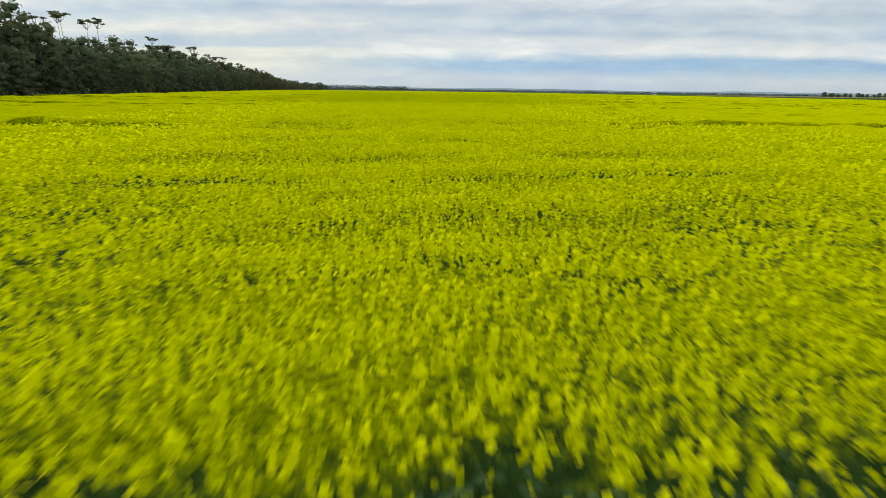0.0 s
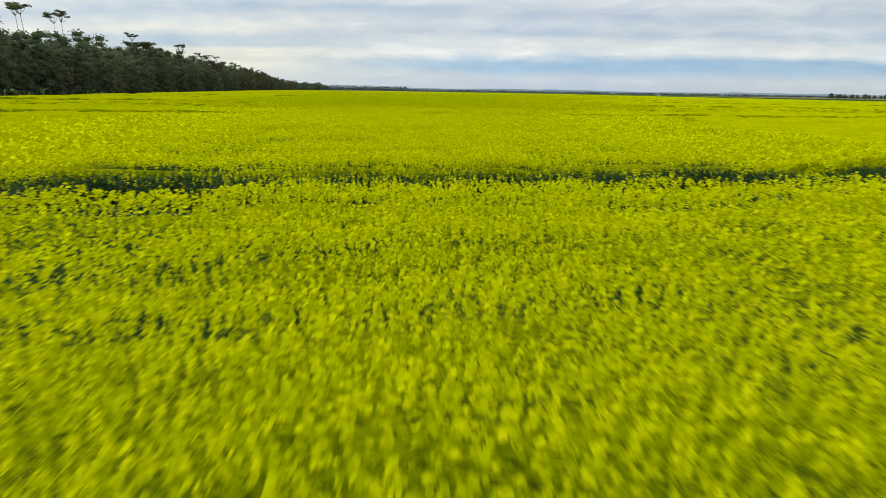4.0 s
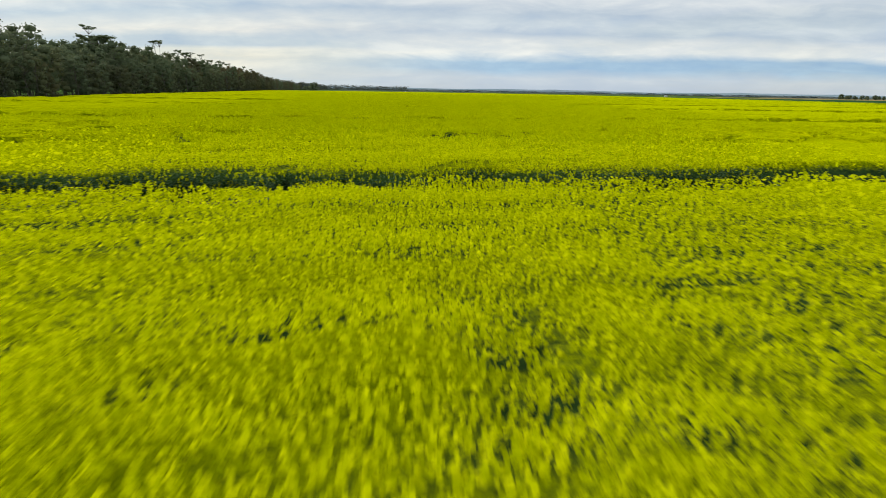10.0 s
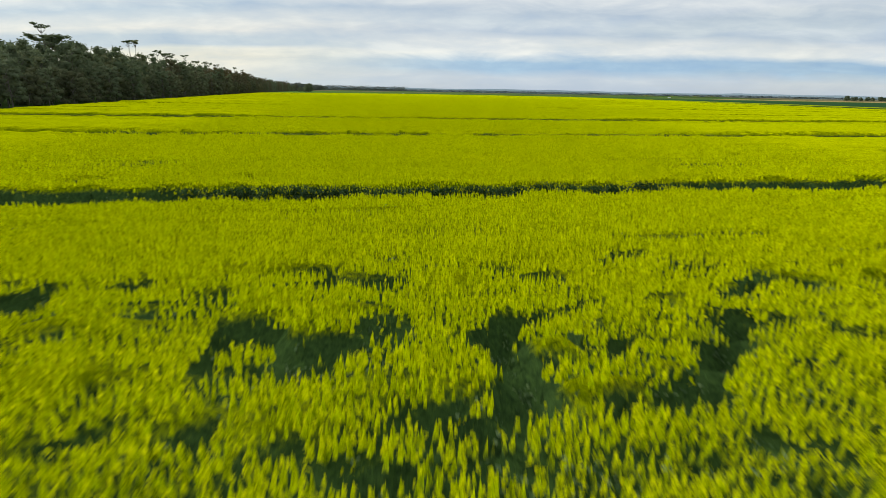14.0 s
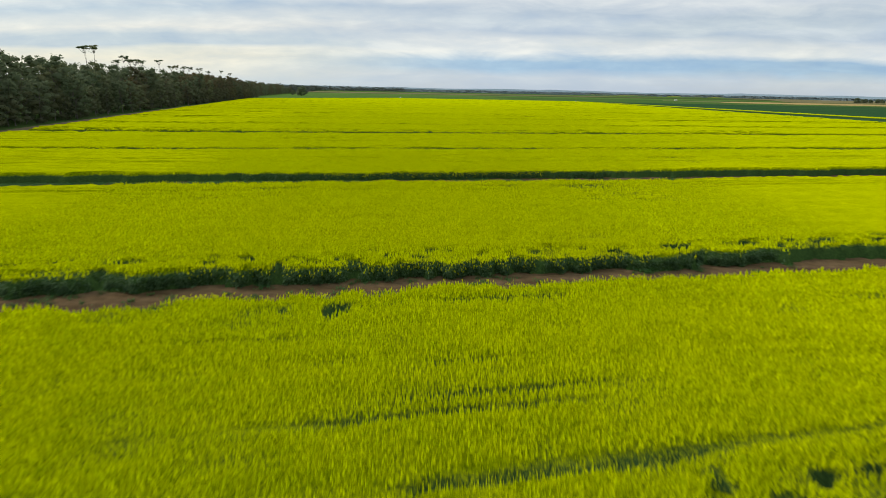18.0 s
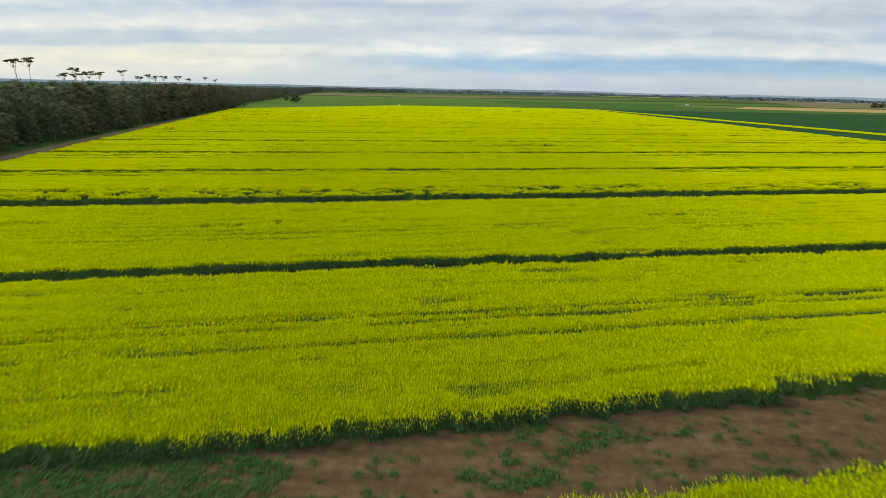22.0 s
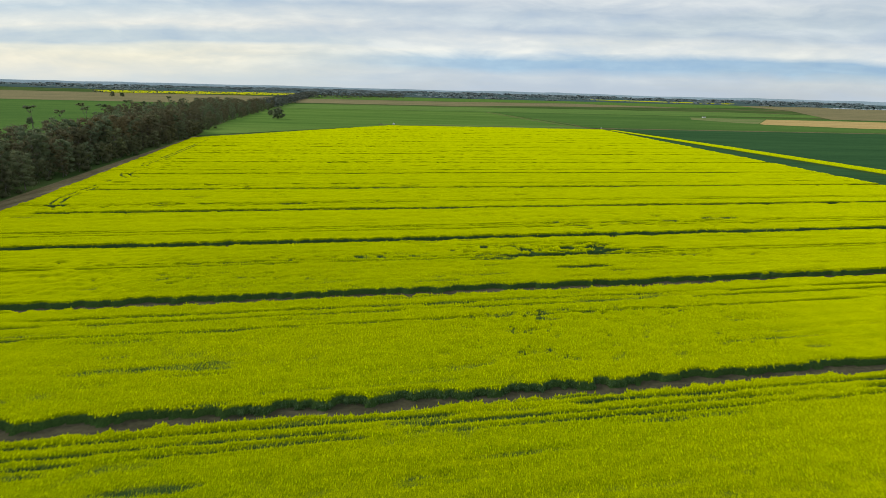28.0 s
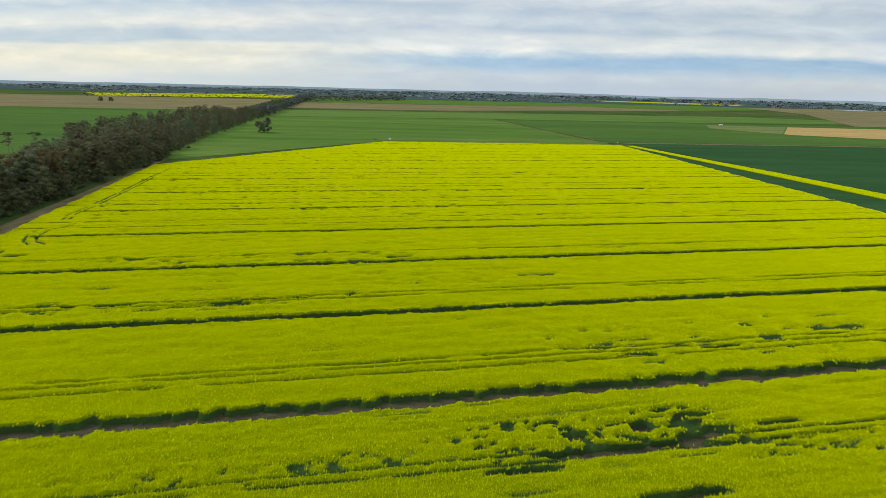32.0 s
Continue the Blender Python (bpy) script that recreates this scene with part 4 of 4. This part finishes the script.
def build_distance():
    rng = np.random.default_rng(9)
    sp = []
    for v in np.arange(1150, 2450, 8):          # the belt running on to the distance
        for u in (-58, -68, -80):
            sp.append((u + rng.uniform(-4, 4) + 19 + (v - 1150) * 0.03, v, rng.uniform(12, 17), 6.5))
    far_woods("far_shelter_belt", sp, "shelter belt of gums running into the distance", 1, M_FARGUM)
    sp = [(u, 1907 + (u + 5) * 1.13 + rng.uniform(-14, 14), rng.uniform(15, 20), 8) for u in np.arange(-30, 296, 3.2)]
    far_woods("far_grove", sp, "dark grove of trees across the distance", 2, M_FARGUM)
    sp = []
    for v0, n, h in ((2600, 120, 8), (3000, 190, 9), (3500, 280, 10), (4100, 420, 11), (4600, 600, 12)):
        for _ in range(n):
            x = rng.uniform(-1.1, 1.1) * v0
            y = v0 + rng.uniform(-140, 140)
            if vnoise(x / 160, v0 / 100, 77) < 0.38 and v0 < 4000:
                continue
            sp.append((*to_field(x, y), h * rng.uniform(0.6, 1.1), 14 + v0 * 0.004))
    far_woods("far_tree_lines", sp, "lines of trees along the horizon, haze put into their colour", 3, M_FARTREE)
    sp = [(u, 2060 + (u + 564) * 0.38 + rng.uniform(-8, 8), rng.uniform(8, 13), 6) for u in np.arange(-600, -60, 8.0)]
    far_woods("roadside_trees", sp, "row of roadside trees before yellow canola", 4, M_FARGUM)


    # low ridge added to close the horizon, with haze in its blue-grey colour
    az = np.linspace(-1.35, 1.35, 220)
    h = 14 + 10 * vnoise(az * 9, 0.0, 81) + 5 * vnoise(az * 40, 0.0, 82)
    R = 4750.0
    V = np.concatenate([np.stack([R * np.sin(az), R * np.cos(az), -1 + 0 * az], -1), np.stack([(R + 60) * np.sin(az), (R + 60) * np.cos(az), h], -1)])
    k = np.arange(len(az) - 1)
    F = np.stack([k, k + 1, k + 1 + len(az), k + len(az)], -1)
    tagged(new("distant_ridge", mesh_from("distant_ridge", V, F, M_RIDGE, True)), "low wooded ridge on the horizon, coloured blue-grey for haze", "ridge", kind="structure")


build_distance()


# ---- the canola ----
def face_flowers(parent):
    """Lower side racemes on the plants that stand along the first lanes."""
    rng = np.random.default_rng(17)
    tpl = petal_heads(rng, 10, 5, 0.10)
    V = []
    for a, b, u0 in LANES[:6]:
        uc = 0.197 * (a + b) / 2 - 3
        n = 5000
        u = rng.uniform(uc - 14, uc + 14, n)
        far = rng.random(n) < 0.7
        v = np.where(far, b, a) + rng.uniform(-0.8, 0.8, n)
        z = canopy_height(u, v + np.where(far, 0.4, -0.4))
        ok = (z > 0.75) & (canopy_height(u, v) < 1.0)
        x, y = fw(u[ok], v[ok])
        h = z[ok] * (1.02 - 0.62 * rng.random(ok.sum()) ** 1.9)
        V.append((tpl[rng.integers(0, 10, len(x))] * 0.8 + np.stack([x, y, h], -1)[:, None, :]).reshape(-1, 3))
    V = np.concatenate(V)
    part("side_flowers", mesh_from("side_flowers", V, np.arange(len(V)).reshape(-1, 4), M_FLOWER), parent, "yellow side racemes on lane-edge plants")


def build_canola():
    crop = new("canola_crop", grid_sheet("canola_crop", canola_columns(), canola_rows(), M_CANOPY))
    tagged(crop, "dense yellow flowering canola with bare lanes through it", "canola crop", kind="stuff")
    scatter_heads("flower_heads", -3.2, 3.2, 1.2, 99, 104, 7, 1.0, 0.13, 1, crop, wide=0.021)
    scatter_heads("flower_heads", -9.5, 9.5, 1.2, 99, 62, 4, 1.0, 0.14, 2, crop, inner=3.2, wide=0.029)
    scatter_heads("flower_heads", -19, 19, 1.2, 101, 22, 2, 1.6, 0.14, 3, crop, inner=9.5)
    scatter_spikes("plant_tops", 0, 18, 78, 200, 46, 0.055, 0.12, 0.20, 5, crop)
    scatter_spikes("plant_tops", 18, 38, 84, 200, 15, 0.09, 0.13, 0.20, 6, crop)
    scatter_spikes("plant_tops", 0, 42, 200, 275, 15, 0.095, 0.15, 0.20, 7, crop)
    scatter_spikes("plant_tops", 42, 75, 200, 275, 4, 0.16, 0.18, 0.20, 14, crop)
    scatter_spikes("plant_tops", 0, 64, 275, 345, 8, 0.12, 0.20, 0.20, 15, crop)
    scatter_spikes("plant_tops", 0, 125, 345, 480, 2.6, 0.20, 0.26, 0.22, 16, crop)
    # leafy stalks on the lanes' faces
    rng = np.random.default_rng(3)
    xs, ys, hs = [], [], []
    for k, (a, b, u0) in enumerate(LANES[:9]):
        n = 15000 if k < 5 else 5000
        span = 13 if k < 4 else 24
        uc = 0.197 * (a + b) / 2 - 3
        u = rng.uniform(uc - span, uc + span, n)
        far = rng.random(n) < (0.6 if k < 4 else 0.75)
        v = np.where(far, b, a) + rng.uniform(-0.9, 0.9, n)
        z = canopy_height(u, v + np.where(far, 0.4, -0.4))
        ok = (z > 0.7) & (canopy_height(u, v) < 0.95)
        x, y = fw(u[ok], v[ok])
        xs.append(x); ys.append(y); hs.append(np.clip(z[ok], 0.3, 1.05) * rng.uniform(0.55, 1.0, ok.sum()))
    leaf_plants("leafy_stalks", np.concatenate(xs), np.concatenate(ys), np.concatenate(hs), 9, 0.13, M_LEAF, crop, 8, "dark green leafy canola stalks")
    # leaves in the gaps of the thin-sown stand
    y = rng.uniform(70, 112, 26000)
    x = way_x(y) + rng.uniform(-24, 24, 26000)
    z = canopy_height(*to_field(x, y))
    ok = (z > 0.1) & (z < 0.95)
    leaf_plants("gap_leaves", x[ok], y[ok], z[ok] + rng.uniform(0.05, 0.3, ok.sum()), 8, 0.13, M_LEAF, crop, 18, "dark green canola leaves in the gaps")
    face_flowers(crop)
    xs, ys, hs = [], [], []
    for k, (a, b, u0) in enumerate(LANES[:8]):
        n = 130 if k == 0 else 380 if k in (1, 5) else 170
        uc = 0.197 * (a + b) / 2 - 3
        span = 9 if k < 2 else 40 if k == 5 else 24
        u, v = rng.uniform(uc - span, uc + span, n), rng.uniform(a + 0.2, b - 0.1, n)
        keep = vnoise(u / 1.7, v / 1.1, 61) > 0.42
        x, y = fw(u[keep], v[keep])
        for px, py in zip(x, y):                       # a tuft of short stems
            m = int(rng.integers(8, 26))
            r = 0.05 + 0.012 * m
            xs.append(px + rng.normal(0, r * 0.6, m)); ys.append(py + rng.normal(0, r * 0.6, m))
            hs.append(rng.uniform(0.4, 1.0, m) * (0.10 + 0.009 * m))
    weeds = tagged(new("lane_weeds"), "small green weeds sprouting on bare lanes", "weeds", kind="stuff")
    leaf_plants("weed_leaves", np.concatenate(xs), np.concatenate(ys), np.concatenate(hs), 5, 0.10, M_WEED, weeds, 9, "")
    # a denser mat of low weeds on the widest lane
    u, v = rng.uniform(-45, 64, 9000), rng.uniform(173.4, 180.0, 9000)
    keep = 0.75 * vnoise(u / 7, v / 2.4, 62) + 0.25 * vnoise(u / 1.3, v / 0.8, 63) > np.interp(u, [-20, 8, 22, 50], [0.32, 0.44, 0.62, 0.76])
    x, y = fw(u[keep], v[keep])
    x, y = (np.repeat(a, 5) + rng.normal(0, 0.17, 5 * len(a)) for a in (x, y))
    leaf_plants("weed_mat", x, y, rng.uniform(0.08, 0.24, len(x)), 3, 0.17, M_WEED, weeds, 19, "low green weeds matting the lane")
    # narrow strip of canola along the far side of the grass strip
    us, vs = spaced(0, 15, 1.0), spaced(-40, 742, 2.5)
    U, V = np.meshgrid(us, vs)
    w = np.clip(0.45 + (745 - V) / 300, 0.45, 1)
    e = np.minimum(U, 15 - U)
    Z = 1.1 * step(-0.2, 1.0, e) + 0.15 * (vnoise(U / 2, V / 2, 71) - 0.5) - 0.1
    X, Y = fw(300.5 + U * w, V)
    idx = np.arange(U.size).reshape(U.shape)
    F = np.stack([idx[:-1, :-1], idx[:-1, 1:], idx[1:, 1:], idx[1:, :-1]], -1).reshape(-1, 4)
    strip = new("canola_strip", mesh_from("canola_strip", np.stack([X, Y, Z], -1).reshape(-1, 3), F, M_CANOPY, True))
    tagged(strip, "narrow yellow canola strip beside dark green wheat", "canola crop", kind="stuff")


build_canola()


# ---- small things at the head of the field ----
def box_part(name, size, at, mat, parent, bevel=0.03, turn=0.0, label=""):
    bm = bmesh.new()
    bmesh.ops.create_cube(bm, size=1.0)
    bmesh.ops.scale(bm, vec=size, verts=bm.verts)
    bmesh.ops.bevel(bm, geom=bm.edges[:], offset=bevel, segments=2, affect="EDGES")
    bmesh.ops.rotate(bm, cent=(0, 0, 0), matrix=Euler((0, 0, turn)).to_matrix(), verts=bm.verts)
    bmesh.ops.translate(bm, vec=at, verts=bm.verts)
    me = bpy.data.meshes.new(name)
    bm.to_mesh(me)
    bm.free()
    me.materials.append(mat)
    return part(name, me, parent, label)


def build_small_things():
    tank = tagged(new("water_tank"), "small white plastic water tank on a steel cradle", "tank")
    tank.matrix_world = pose(*fw(101.6, 788.5), 0.16, 0, 0, 20) @ Matrix.Scale(0.75, 4)
    bm = bmesh.new()
    prof = [(0.0, 0.45), (1.05, 0.45), (1.15, 0.6), (1.15, 1.9), (1.0, 2.25), (0.35, 2.45), (0.3, 2.6), (0.0, 2.6)]
    rings = [[bm.verts.new((r * math.cos(k * 0.3927), r * math.sin(k * 0.3927), z)) for k in range(16)] for r, z in prof[1:-1]]
    for a, b in zip(rings, rings[1:]):
        for k in range(16):
            bm.faces.new((a[k], a[(k + 1) % 16], b[(k + 1) % 16], b[k]))
    bm.faces.new(rings[-1])
    me = bpy.data.meshes.new("shell")
    bm.to_mesh(me)
    bm.free()
    me.materials.append(M_WHITE)
    part("shell", me, tank)
    for x in (-0.8, 0.8):
        box_part("skid", (0.16, 2.4, 0.45), (x, 0, 0.22), M_STEEL, tank)
    heap = tagged(new("branch_heap"), "brown heap of cut branches at the wheat's edge", "heap")
    heap.matrix_world = pose(*fw(89.7, 793), 0.16)
    rng = random.Random(8)
    for k in range(14):
        bm = bmesh.new()
        a, b = rng.uniform(0, 6.28), rng.uniform(0.15, 0.7)
        c = Vector((rng.uniform(-1.8, 1.8), rng.uniform(-1.2, 1.2), 0.05))
        d = Vector((math.cos(a) * math.cos(b), math.sin(a) * math.cos(b), math.sin(b)))
        n = rng.uniform(1.2, 3.0)
        tube(bm, [c, c + d * n * 0.5 + Vector((0, 0, 0.1)), c + d * n], [0.14, 0.1, 0.05], 5)
        me = bpy.data.meshes.new("branch")
        bm.to_mesh(me)
        bm.free()
        me.materials.append(M_BARK)
        part("branch", me, heap)
    post = tagged(new("marker_drum"), "small white drum at the field corner", "drum")
    post.matrix_world = pose(*fw(307.7, 771), 0.16)
    box_part("drum", (1.0, 1.0, 1.4), (0, 0, 0.7), M_WHITE, post, 0.3)
    shed = tagged(new("farm_shed"), "low white tin shed among wheat and stubble", "shed")
    shed.matrix_world = pose(*fw(628, 1070), 0.16, 0, 0, 12)
    box_part("wall", (5, 3, 1.2), (0, 0, 0.6), M_WHITE, shed, 0.05)
    bm = bmesh.new()
    for sx in (-1, 1):
        for p in ((-1.7, 1.2), (0, 1.8), (1.7, 1.2)):
            bm.verts.new((sx * 2.7, p[0], p[1]))
    bm.verts.ensure_lookup_table()
    q = bm.verts
    for f in ((0, 1, 4, 3), (1, 2, 5, 4), (0, 2, 1), (3, 4, 5), (0, 3, 5, 2)):
        bm.faces.new([q[i] for i in f])
    me = bpy.data.meshes.new("roof")
    bm.to_mesh(me)
    bm.free()
    me.materials.append(M_WHITE)
    part("roof", me, shed, "pale tin gable roof")


build_small_things()
